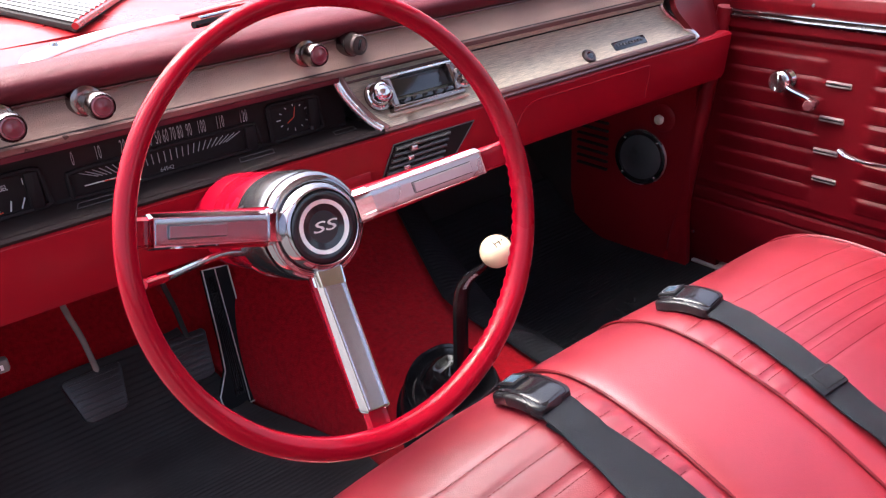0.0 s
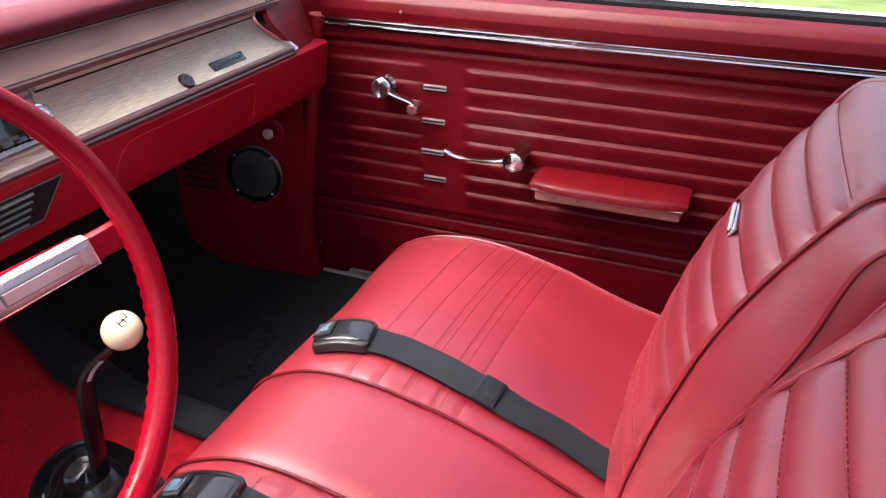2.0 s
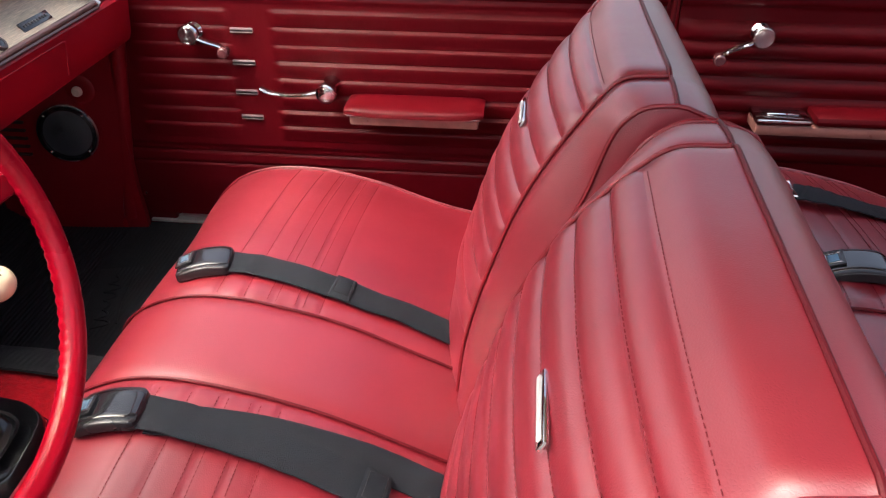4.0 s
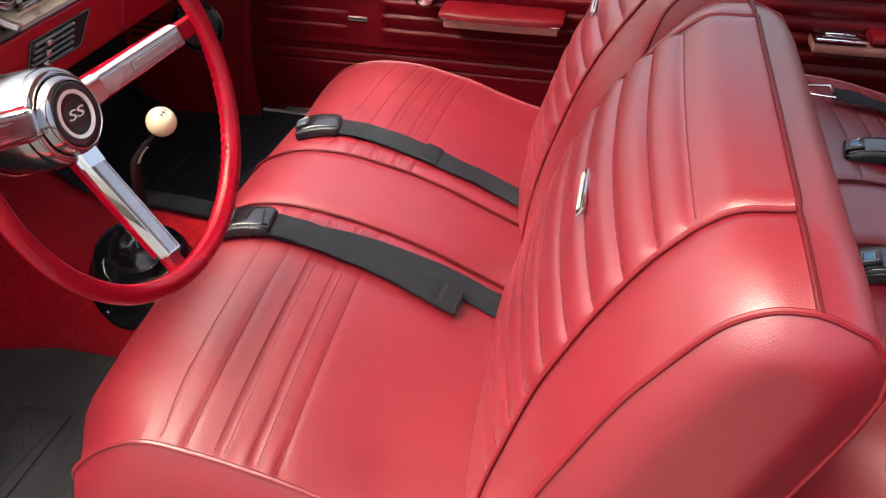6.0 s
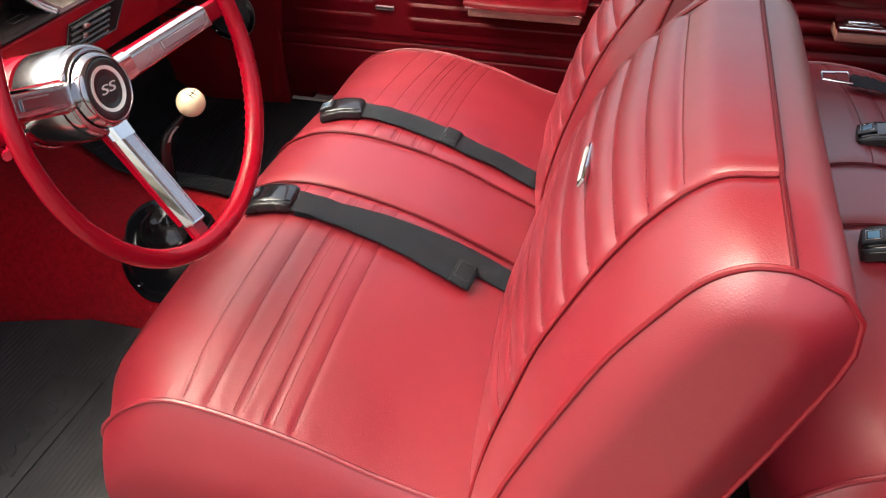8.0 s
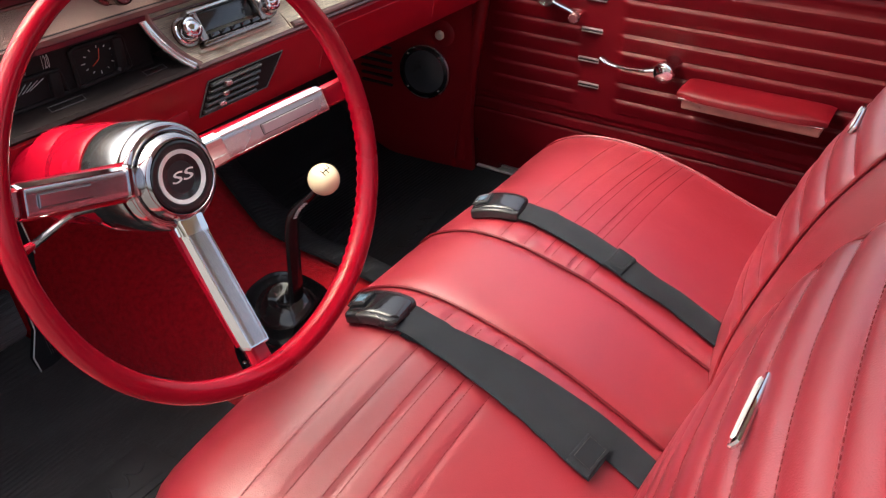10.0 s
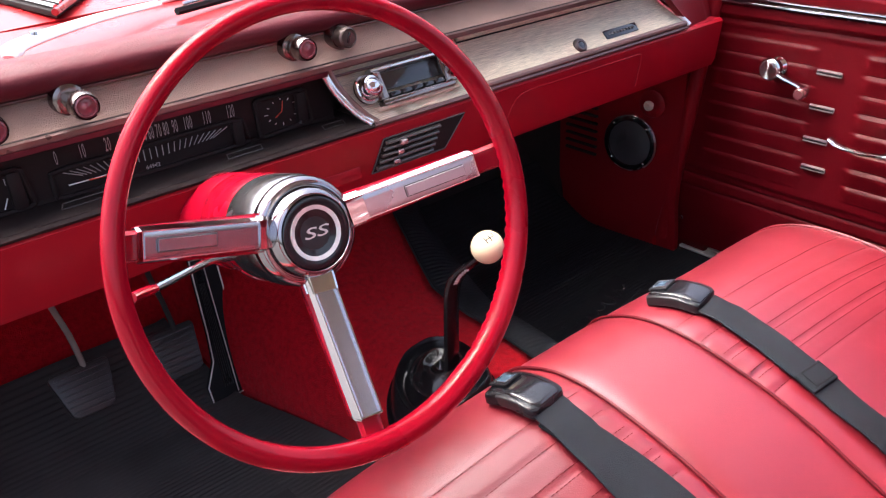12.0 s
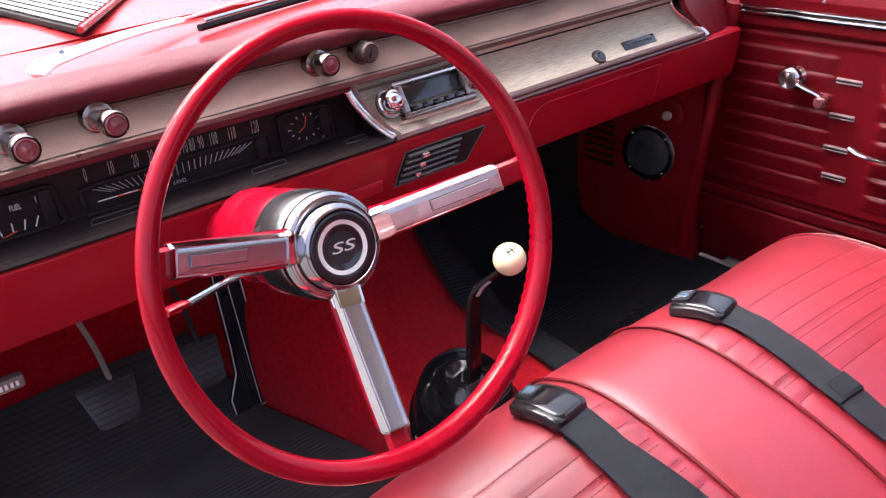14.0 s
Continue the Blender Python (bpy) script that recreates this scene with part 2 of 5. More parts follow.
def sheet(fn, us, vs, thick, out=None):
    """A closed skin of some thickness: fn gives the face, thick pushes the back along -normal."""
    nu, nv = len(us), len(vs)
    P = [[Vector(fn(u, v)) for v in vs] for u in us]
    verts = [tuple(P[i][j]) for i in range(nu) for j in range(nv)]
    for i in range(nu):
        for j in range(nv):
            du = P[min(i + 1, nu - 1)][j] - P[max(i - 1, 0)][j]
            dv = P[i][min(j + 1, nv - 1)] - P[i][max(j - 1, 0)]
            nn = du.cross(dv)
            nn = nn.normalized() if nn.length > 1e-9 else Vector((0, 0, 1))
            verts.append(tuple(P[i][j] - nn * thick))
    k = nu * nv
    faces = []
    for i in range(nu - 1):
        for j in range(nv - 1):
            q = (i * nv + j, (i + 1) * nv + j, (i + 1) * nv + j + 1, i * nv + j + 1)
            faces.append(q)
            faces.append(tuple(a + k for a in q[::-1]))
    ring = [(i, 0) for i in range(nu)] + [(nu - 1, j) for j in range(1, nv)] + [(i, nv - 1) for i in range(nu - 2, -1, -1)] + [(0, j) for j in range(nv - 2, 0, -1)]
    for a, b in zip(ring, ring[1:] + ring[:1]):
        p, q = a[0] * nv + a[1], b[0] * nv + b[1]
        faces.append((q, p, p + k, q + k))
    return verts, faces


def lettering(text, size, m, mat, parent, name="lettering", depth=0.0004, shear=0.0, width=1.0):
    """Raised letters in the built-in font, as a mesh."""
    cu = bpy.data.curves.new(name, "FONT")
    cu.body, cu.size, cu.extrude, cu.shear = text, size, depth, shear
    cu.align_x, cu.align_y, cu.resolution_u = "CENTER", "CENTER", 3
    tmp = new(name, cu)
    me = bpy.data.meshes.new_from_object(tmp.evaluated_get(bpy.context.evaluated_depsgraph_get()))
    bpy.data.objects.remove(tmp)
    bpy.data.curves.remove(cu)
    me.transform(m @ Matrix.Diagonal((width, 1, 1, 1)))
    me.materials.clear()
    me.materials.append(mat)
    ob = new(name, me)
    if parent is not None:
        ob.parent = parent
    return ob


def facing(at, normal, up=(0, 0, 1), turn=0):
    """A pose whose z axis is the normal and whose y axis leans to up."""
    z = Vector(normal).normalized()
    y = Vector(up)
    y = (y - z * y.dot(z)).normalized()
    x = y.cross(z)
    m = Matrix((x, y, z)).transposed().to_4x4()
    return Matrix.Translation(at) @ m @ pose(0, 0, 0, 0, 0, turn)


def smooth(a, b, x):
    t = min(max((x - a) / (b - a), 0), 1)
    return t * t * (3 - 2 * t)


def bell(x, w):
    return math.exp(-(x / w) ** 2)


# ---- the car's shell ----
XC = -0.045            # the car's middle
FLOOR = 0.06


TX = -0.012            # the tunnel's middle


def tunnel_top(y):
    return 0.165 + 0.045 * smooth(-0.2, 0.25, y) + 0.16 * smooth(0.25, 0.85, y)


def tunnel_half(y):
    return 0.182 + 0.26 * max(0.0, y - 0.30)


def tunnel_z(x, y):
    """The carpet's height over the hump."""
    u = min(abs(x - TX) / tunnel_half(y), 1.0)
    base = floor_z(y) - 0.008
    return base + max(tunnel_top(y) - base, 0.03) * max(1 - u ** 4.0, 0.0) ** 0.6


def floor_z(y):
    """Flat under the seats, then the sloping toe board."""
    return FLOOR + 0.32 * smooth(0.52, 0.98, y) ** 1.0 if y < 0.75 else FLOOR + 0.16 + (y - 0.75) * 1.04


def build_floor():
    fl = thing("floor", "car floor pan with sloping toe boards under rubber mats", "floor", kind="structure")
    part("pan", sheet(lambda x, y: (x, y, floor_z(y) - 0.012), lin(-0.78, 0.76, 20), lin(-1.75, 0.92, 60), 0.02), UNDER, fl)
    tn = thing("transmission_tunnel", "carpeted red transmission tunnel over the floor", "tunnel", kind="structure")

    def hump(u, y):
        x = TX + tunnel_half(y) * (u if abs(u) < 0.9 else math.copysign(1 - (1 - abs(u)) ** 1.0, u))
        return (x, y, tunnel_z(x, y) + 0.0025 * noise.noise((x * 9, y * 9, 3.0)))
    us = [math.sin(math.pi / 2 * v) for v in lin(-1, 1, 70)]
    part("carpet", sheet(hump, us, lin(-1.2, 0.88, 100), 0.012), CARPET, tn, "red cut-pile carpet")
    td = thing("toe_board", "red carpet on the driver's toe board and floor edge", "carpet", kind="structure")
    part("carpet", sheet(lambda x, y: (x, y, floor_z(y) - 0.004), lin(-0.75, -0.06, 20), lin(0.40, 0.90, 30), 0.008), CARPET, td)
    return fl


build_floor()
wall = thing("wall_front", "dark red firewall behind the dashboard", "wall", kind="structure")
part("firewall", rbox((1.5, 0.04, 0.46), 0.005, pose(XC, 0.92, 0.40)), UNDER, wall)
part("carpet", rbox((0.70, 0.012, 0.40), 0.004, pose(-0.42, 0.885, 0.42)), CARPET, wall)


def kick_panel(side):
    w = thing("kick_panel", "red moulded kick panel beside the footwell", "panel", kind="structure")
    x0 = 0.662 if side > 0 else -0.752

    def face(y, z):
        return (x0 + side * 0.02 * smooth(0.55, 0.30, y) + side * 0.012 * smooth(0.2, 0.08, z), y, z)
    sh = sheet(face, lin(0.315, 0.63, 40), lin(0.045, 0.62, 30), side * -0.015 if side < 0 else -0.015)
    part("skin", sh, KICK, w)
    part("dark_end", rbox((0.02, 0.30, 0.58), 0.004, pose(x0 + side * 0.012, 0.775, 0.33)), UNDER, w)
    return w


kick_panel(1)
kick_panel(-1)


def rib_relief(y, z):
    """Pressed pleats of the door trim: two groups either side of a smooth band."""
    zs = 0.297
    top = 0.567
    if z < zs or z > top:
        return 0.0
    ph = (z - zs) / 0.0338
    f = ph % 1.0
    wave = (0.25 + 0.75 * smooth(0.0, 0.75, f)) * (1 - smooth(0.78, 0.99, f))
    grp = 0.65 * smooth(0.064, 0.078, y) * (1 - smooth(0.262, 0.278, y)) + (1 - smooth(-0.028, -0.012, y))
    return 0.0062 * wave * grp


def door_face(y, z):
    d = rib_relief(y, z)
    d += 0.004 * smooth(0.272, 0.284, z)                      # field above the lower seam
    d -= 0.003 * bell(z - 0.262, 0.003) + 0.003 * bell(z - 0.235, 0.003)
    d += 0.003 * bell(z - 0.585, 0.006)
    d += 0.010 * smooth(0.592, 0.605, z)
    d -= 0.012 * smooth(0.20, 0.10, z)
    return 0.706 - d


post = thing("door_post", "red painted post ahead of the passenger door", "door post", kind="structure")
part("post", rbox((0.20, 0.10, 0.64), 0.008, pose(0.79, 0.405, 0.34)), PAINT, post)
# Added filler: hides the sunlit outer skin that showed between post and door.
part("gap_filler", rbox((0.034, 0.12, 0.62), 0.004, pose(0.747, 0.322, 0.36)), SHADED_VINYL, post, "dark red filler added to close the hinge gap")
part("seal", tube([(0.694, 0.350, 0.10), (0.696, 0.315, 0.36), (0.690, 0.272, 0.64)], 0.015, 12), KICK, post, "rounded red edge of the post")


def build_door():
    d = thing("door_passenger", "closed red car door with pleated vinyl trim panel", "door", kind="structure")
    ys = lin(-0.752, 0.34, 150)
    zs = lin(0.10, 0.66, 260)

    def face(y, z):
        t = (z - 0.10) / 0.55
        front = 0.345 - 0.082 * t
        yy = -0.752 + (y + 0.752) / 1.092 * (front + 0.752)
        return (door_face(yy, z), yy, z)
    part("trim_panel", sheet(face, ys, zs, -0.02), SHADED_VINYL, d)
    sill = [(0.690, 0.640), (0.686, 0.655), (0.689, 0.672), (0.700, 0.684), (0.722, 0.690), (0.732, 0.688), (0.735, 0.66), (0.735, 0.62), (0.70, 0.62)]
    part("window_sill", prism(sill, -0.752, 0.262, "y", 0.002), SHADED_PAINT, d, "glossy red sill cap")
    part("glass_seal", prism([(0.736, 0.62), (0.736, 0.694), (0.741, 0.698), (0.748, 0.694), (0.748, 0.62)], -0.752, 0.262, "y"), RUBBER, d, "black rubber window seal")
    part("belt_moulding", prism([(0.752, 0.63), (0.752, 0.70), (0.757, 0.704), (0.764, 0.700), (0.764, 0.63)], -0.752, 0.262, "y"), CHROME, d, "bright outer belt moulding")
    outer = [(0.765, 0.70), (0.80, 0.69), (0.86, 0.62), (0.895, 0.50), (0.90, 0.30), (0.87, 0.06), (0.76, 0.04), (0.76, 0.10), (0.765, 0.60)]
    part("outer_skin", prism(outer, -0.752, 0.35, "y", 0.002), BODY_PAINT, d)
    for z, r in ((0.6255, 0.0042), (0.6345, 0.0026)):
        part("bright_strip", tube([(0.690, -0.749, z), (0.690, 0.258, z)], r, 10), DIM_CHROME, d, "thin chrome trim strip")
    part("strip_base", rbox((0.006, 1.0, 0.017), 0.002, pose(0.694, -0.245, 0.628)), AGED, d)
    for z, y in ((0.5245, 0.042), (0.4605, 0.045), (0.3995, 0.047), (0.346, 0.042)):
        c = part("bright_clip", rbox((0.007, 0.046, 0.0105), 0.002, pose(0.7025, y, z)), CLIP, d, "small ribbed bright trim clip")
        for k in (-1, 0, 1):
            part("rib", rbox((0.003, 0.044, 0.0016), 0.0006, pose(0.6985, y, z + k * 0.003)), CLIP if k else GLOSS, c)
    part("lock_knob", lathe([(0.0001, 0), (0.0045, 0), (0.0045, 0.012), (0.0001, 0.014)], (0.708, 0.095, 0.686), (0, 0, 1), 12), CHROME, d)
    part("sill_screw", lathe([(0.0001, 0), (0.004, 0), (0.003, 0.003), (0.0001, 0.0035)], (0.6865, 0.10, 0.657), (-1, 0, 0), 12), SATIN, d)
    part("lower_screw", lathe([(0.0001, 0), (0.005, 0), (0.004, 0.003), (0.0001, 0.0035)], (0.705, 0.31, 0.155), (-1, 0, 0), 12), SATIN, d)
    return d


build_door()


def window_crank(name, at, end, parent_label, group):
    """Chrome winder: hub on the panel, a bent arm, a knob."""
    c = thing(name, parent_label, "window crank", at, group)
    o = Vector(at)
    hub = lathe([(0.0001, 0.0365), (0.014, 0.036), (0.0185, 0.0345), (0.0205, 0.031), (0.0200, 0.026), (0.0140, 0.020), (0.0130, 0.008), (0.018, 0.002), (0.018, 0), (0.0001, 0)], (0, 0, 0), (-1, 0, 0), 32)
    part("hub", hub, CHROME, c)
    e = Vector(end) - o
    pts = spline([(-0.024, 0, 0), (-0.027, e.y * 0.35, e.z * 0.35), (-0.020, e.y * 0.75, e.z * 0.75), (-0.022, e.y, e.z)], 14)
    part("arm", tube(pts, [0.0090 - 0.0028 * i / 13 for i in range(14)], 10, flat=0.6), CHROME, c)
    part("hub_face", lathe([(0.0001, 0.0376), (0.0165, 0.0372), (0.0180, 0.0358)], (0, 0, 0), (-1, 0, 0), 32), SATIN, c, "brushed face of the hub")
    k = lathe([(0.0001, 0.030), (0.008, 0.030), (0.0105, 0.027), (0.011, 0.015), (0.007, 0.006), (0.006, 0.0), (0.0001, 0.0)], (-0.018, e.y, e.z), (-1, 0, 0), 24)
    part("knob", k, SMOKED, c, "smoked plastic knob")
    for i in range(4):
        r = 0.004 + i * 0.0035
        part("ring", lathe([(r - 0.0006, 0.0), (r - 0.0003, 0.0006), (r, 0.0)], (-0.0372, 0, 0), (-1, 0, 0), 28), CHROME, c)
    return c


window_crank("window_crank", (0.699, 0.136, 0.522), (0.688, 0.068, 0.493), "chrome window winder with knob on the door panel", "window winders")


def door_handle():
    h = thing("release_lever", "chrome inside door release lever on a round boss", "door handle", (0.699, -0.129, 0.424))
    part("boss", lathe([(0.0001, 0.0605), (0.014, 0.060), (0.0185, 0.058), (0.0208, 0.054), (0.0205, 0.046), (0.0150, 0.038), (0.0140, 0.012), (0.018, 0.002), (0.018, 0), (0.0001, 0)], (0, 0, 0), (-1, 0, 0), 32), CHROME, h)
    for i in range(4):
        r = 0.004 + i * 0.003
        part("ring", lathe([(r - 0.0006, 0.0), (r - 0.0003, 0.0006), (r, 0.0)], (-0.060, 0, 0), (-1, 0, 0), 28), SATIN, h)
    pts = spline([(-0.042, 0.010, 0.003), (-0.048, 0.04, -0.004), (-0.042, 0.08, -0.010), (-0.038, 0.115, -0.008), (-0.036, 0.134, 0.0)], 24)
    part("lever", tube(pts, [0.011 - 0.004 * math.sin(math.pi * min(i / 20, 1)) - 0.003 * (i / 23) for i in range(24)], 12, flat=0.55), CHROME, h)


door_handle()


def armrest():
    a = thing("armrest", "red padded door armrest on a brown plastic base", "armrest", (0.70, -0.30, 0.40))

    def pad(u, v):
        y = 0.133 - 0.266 * v
        w = 0.098 - 0.016 * abs(2 * v - 1) ** 4
        taper = 1 - 0.35 * abs(2 * v - 1) ** 14
        a0 = math.pi * u
        return (0.002 - w * (0.5 - 0.5 * math.cos(a0)), y, -0.004 + (0.016 * math.sin(a0) ** 0.4) * taper)
    top = grid(pad, lin(0, 1, 20), lin(0, 1, 40))
    part("pad", top, SHADED_VINYL, a, "soft red vinyl pad")
    part("base", rbox((0.080, 0.246, 0.024), 0.004, pose(-0.038, 0, -0.016)), BROWN, a, "brown plastic base")
    part("base_lip", rbox((0.090, 0.256, 0.003), 0.0014, pose(-0.043, 0, -0.005)), SATIN, a, "thin bright edge")
    return a


armrest()


def quarter_panel():
    q = thing("wall_quarter", "red pleated trim panel beside the rear seat", "wall panel", kind="structure")

    def face(y, z):
        w = 0.0
        if 0.297 < z < 0.567:
            w = 0.0105 * abs(math.sin(math.pi * (z - 0.297) / 0.0338)) ** 0.45 * (1 - smooth(-0.80, -0.785, y))
        w += 0.010 * smooth(0.592, 0.605, z)
        return (0.706 - w, y, z)
    part("trim_panel", sheet(face, lin(-1.75, -0.778, 60), lin(0.05, 0.66, 150), -0.02), SHADED_VINYL, q)
    sill = [(0.690, 0.640), (0.684, 0.655), (0.687, 0.674), (0.700, 0.688), (0.735, 0.694), (0.765, 0.69), (0.765, 0.62), (0.70, 0.62)]
    part("sill_cap", prism(sill, -1.75, -0.778, "y", 0.002), SHADED_PAINT, q)
    part("bright_strip", tube([(0.690, -1.74, 0.627), (0.690, -0.782, 0.627)], 0.0045, 10), DIM_CHROME, q)
    part("door_jamb", prism([(-0.777, 0.05), (-0.753, 0.05), (-0.753, 0.70), (-0.777, 0.70)], 0.712, 0.90, "x", 0.002), PAINT, q)
    part("jamb_seal", tube([(0.708, -0.765, 0.06), (0.708, -0.765, 0.40), (0.706, -0.765, 0.69)], 0.006, 8), SHADED_PAINT, q, "dark red door seal")
    part("outer_skin", prism([(0.765, 0.69), (0.80, 0.69), (0.86, 0.62), (0.895, 0.50), (0.90, 0.30), (0.87, 0.06), (0.76, 0.04)], -1.75, -0.778, "y", 0.002), BODY_PAINT, q)


quarter_panel()
window_crank("window_crank", (0.699, -0.921, 0.552), (0.688, -0.850, 0.512), "chrome window winder on the rear trim panel", "window winders")


def ashtray():
    """A shallow bright box with a hinged lid, let into the end of the rear armrest."""
    a = thing("rear_ashtray", "chrome-lidded ashtray in a brown armrest base", "ashtray", (0.70, -0.985, 0.405))
    part("base", rbox((0.066, 0.32, 0.020), 0.004, pose(-0.033, -0.105, -0.014)), BROWN, a, "brown plastic base")
    part("lid", rbox((0.068, 0.100, 0.012), 0.005, pose(-0.034, 0.006, 0.003)), CHROME, a)
    part("lid_well", rbox((0.040, 0.070, 0.003), 0.001, pose(-0.038, 0.006, 0.0088)), SHADED_CHROME, a)
    part("lid_bar", tube([(-0.046, 0.034, 0.0115), (-0.050, 0.018, 0.0135), (-0.050, -0.006, 0.0135), (-0.046, -0.022, 0.0115)], 0.0022, 8), CHROME, a, "bright finger pull")
    part("pad", rbox((0.068, 0.20, 0.020), 0.009, pose(-0.034, -0.148, 0.006)), SHADED_VINYL, a, "red armrest pad in shaded vinyl")


ashtray()

# ---- front bench seat ----
CUSH = [(-0.012, 0.085), (0.020, 0.14), (0.036, 0.20), (0.040, 0.25), (0.031, 0.29), (0.010, 0.323), (-0.018, 0.345), (-0.055, 0.361), (-0.100, 0.368), (-0.150, 0.365),
        (-0.200, 0.356), (-0.250, 0.344), (-0.300, 0.328), (-0.350, 0.307), (-0.400, 0.285), (-0.450, 0.262), (-0.500, 0.24), (-0.56, 0.215)]
STITCH = (-0.109, -0.147, -0.186, -0.221, -0.249)


def curve2(pts, n):
    """Evenly spaced points along a smooth line in (y, z), with normals."""
    raw = spline([(0, a, b) for a, b in pts], 800)
    cum = [0.0]
    for a, b in zip(raw, raw[1:]):
        cum.append(cum[-1] + (b - a).length)
    out, k = [], 0
    for i in range(n):
        s = cum[-1] * i / (n - 1)
        while k < len(cum) - 2 and cum[k + 1] < s:
            k += 1
        f = (s - cum[k]) / max(cum[k + 1] - cum[k], 1e-9)
        out.append(raw[k].lerp(raw[k + 1], f))
    res = []
    for i, p in enumerate(out):
        t = out[min(i + 1, n - 1)] - out[max(i - 1, 0)]
        t.normalize()
        res.append((p.y, p.z, t.z, -t.y))
    return res


def bench_cushion(parent, left, mid_l, mid_r, right, dy=0.0, dz=0.0, seed=1.0):
    """One bench cushion: pleated side seats, smooth middle, piping and end panels."""
    prof = curve2(CUSH, 300)
    cx, half = (left + right) / 2, (right - left) / 2

    def at(x, j, lift=0.0):
        y, z, ny, nz = prof[j]
        u = (x - cx) / half
        topw = smooth(0.20, 0.33, z)
        d = lift + 0.0022 * noise.noise((x * 4 + seed, y * 5, z * 5)) + 0.0008 * noise.noise((x * 15, y * 17 + seed, z * 9))
        on_top = smooth(0.03, -0.03, y)
        # pinch at the piping
        for p in (mid_l, mid_r):
            d -= 0.0035 * bell(x - p, 0.012) * on_top
        if (left < x < mid_l) or (mid_r < x < right):
            edge = min(abs(x - left), abs(x - mid_l), abs(x - mid_r), abs(x - right))
            g = 0.0
            for s in STITCH:
                g -= (0.0010 + 0.0012 * bell(edge, 0.035)) * bell(y - s, 0.0050)
            if STITCH[-1] < y < STITCH[0]:
                g += 0.0005
            d += g * smooth(0.0, 0.012, edge)
            # puckers by the piping
            d += 0.0006 * math.sin(y * 230 + seed) * bell(edge, 0.025) * smooth(-0.06, -0.10, y) * smooth(-0.30, -0.24, y)
        ext = 0.028 * smooth(0.45, 1.0, u) - 0.034 * smooth(left + 0.09, left, x)
        return Vector((x, y + dy + ny * d + ext * smooth(-0.16, 0.0, y), z + dz + nz * d - 0.047 * abs(u) ** 2.4 * topw))

    xs = sorted(set(lin(left, right, 60) + [p + o for p in (mid_l, mid_r) for o in (-0.02, -0.01, -0.005, 0, 0.005, 0.01, 0.02)] + [left + 0.006, left + 0.015, right - 0.006, right - 0.015]))
    js = list(range(0, 300))
    body = grid(lambda x, j: at(x, j), xs, js)
    part("cushion", body, VINYL, parent)
    for x, sg in ((left, -1), (right, 1)):
        def side(w, j):
            p = at(x, j)
            z = p.z + (0.085 + dz - p.z) * w
            return (p.x + sg * 0.030 * math.sin(math.pi * min(w * 0.9, 0.5)) ** 0.8, p.y - 0.012 * math.sin(math.pi * w) * (1 if p.y < -0.05 + dy else 0.2), z)
        part("end_panel", grid(side, lin(0, 1, 16), js[::3]), VINYL, parent)
        part("piping", tube([at(x, j, 0.001) for j in js[6::3]], 0.0032, 8), VINYL, parent)
    for x in (mid_l, mid_r):
        part("piping", tube([at(x, j, 0.0026) for j in js[20:292:3]], 0.0022, 8), PIPING, parent, "dark red piping")
    # stitch runs
    for a, b in ((left, mid_l), (mid_r, right)):
        for s in STITCH:
            j = min(range(300), key=lambda i: abs(prof[i][0] - s) + (1 if prof[i][1] < 0.3 else 0))
            bits = []
            n = int((b - a - 0.02) / 0.0062)
            for i in range(n):
                x = a + 0.01 + i * 0.0062
                for off in (-2, 2) if s in STITCH[2:4] else (0,):
                    p, q = at(x, j + off, 0.0008), at(x + 0.0036, j + off, 0.0008)
                    bits.append(tube([p, (p + q) / 2 + Vector((0, 0, 0.0002)), q], 0.00055, 4))
            st = part("stitching", merge(*bits), THREAD, parent)
            tagged(st, kind="stuff")
    return at


seat = thing("front_bench_seat", "red vinyl front bench seat with pleats and folding backrests", "car seat", (0, 0, 0))
cush_at = bench_cushion(seat, -0.530, -0.110, 0.055, 0.530)
part("seat_base", rbox((0.90, 0.42, 0.05), 0.01, pose(0.0, -0.26, 0.085)), UNDER, seat, "dark steel seat frame and runners")

# section of the backrest at the outer piping, the two edges of the insert and the inner piping
SEC_A = [(-0.468, 0.20), (-0.478, 0.28), (-0.505, 0.39), (-0.545, 0.490), (-0.580, 0.567), (-0.610, 0.617), (-0.637, 0.655), (-0.664, 0.673), (-0.692, 0.676)]
SEC_B = [(-0.452, 0.20), (-0.458, 0.26), (-0.474, 0.345), (-0.497, 0.428), (-0.516, 0.488), (-0.537, 0.537), (-0.556, 0.576), (-0.574, 0.609), (-0.591, 0.637), (-0.609, 0.660), (-0.626, 0.678), (-0.648, 0.692), (-0.685, 0.697)]
SEC_C = [(-0.446, 0.20), (-0.450, 0.27), (-0.458, 0.345), (-0.471, 0.406), (-0.489, 0.468), (-0.508, 0.527), (-0.524, 0.566), (-0.540, 0.597), (-0.557, 0.625), (-0.583, 0.657), (-0.609, 0.684), (-0.638, 0.704), (-0.685, 0.707)]
SEC_D = [(-0.450, 0.20), (-0.470, 0.27), (-0.500, 0.36), (-0.530, 0.45), (-0.555, 0.528), (-0.573, 0.570), (-0.589, 0.608), (-0.604, 0.643), (-0.619, 0.670), (-0.634, 0.686), (-0.655, 0.698), (-0.685, 0.701)]
REAR = [(0.0, 0.0), (-0.030, -0.010), (-0.050, -0.034), (-0.050, -0.075), (-0.026, -0.155), (0.012, -0.265), (0.055, -0.385), (0.085, -0.485)]
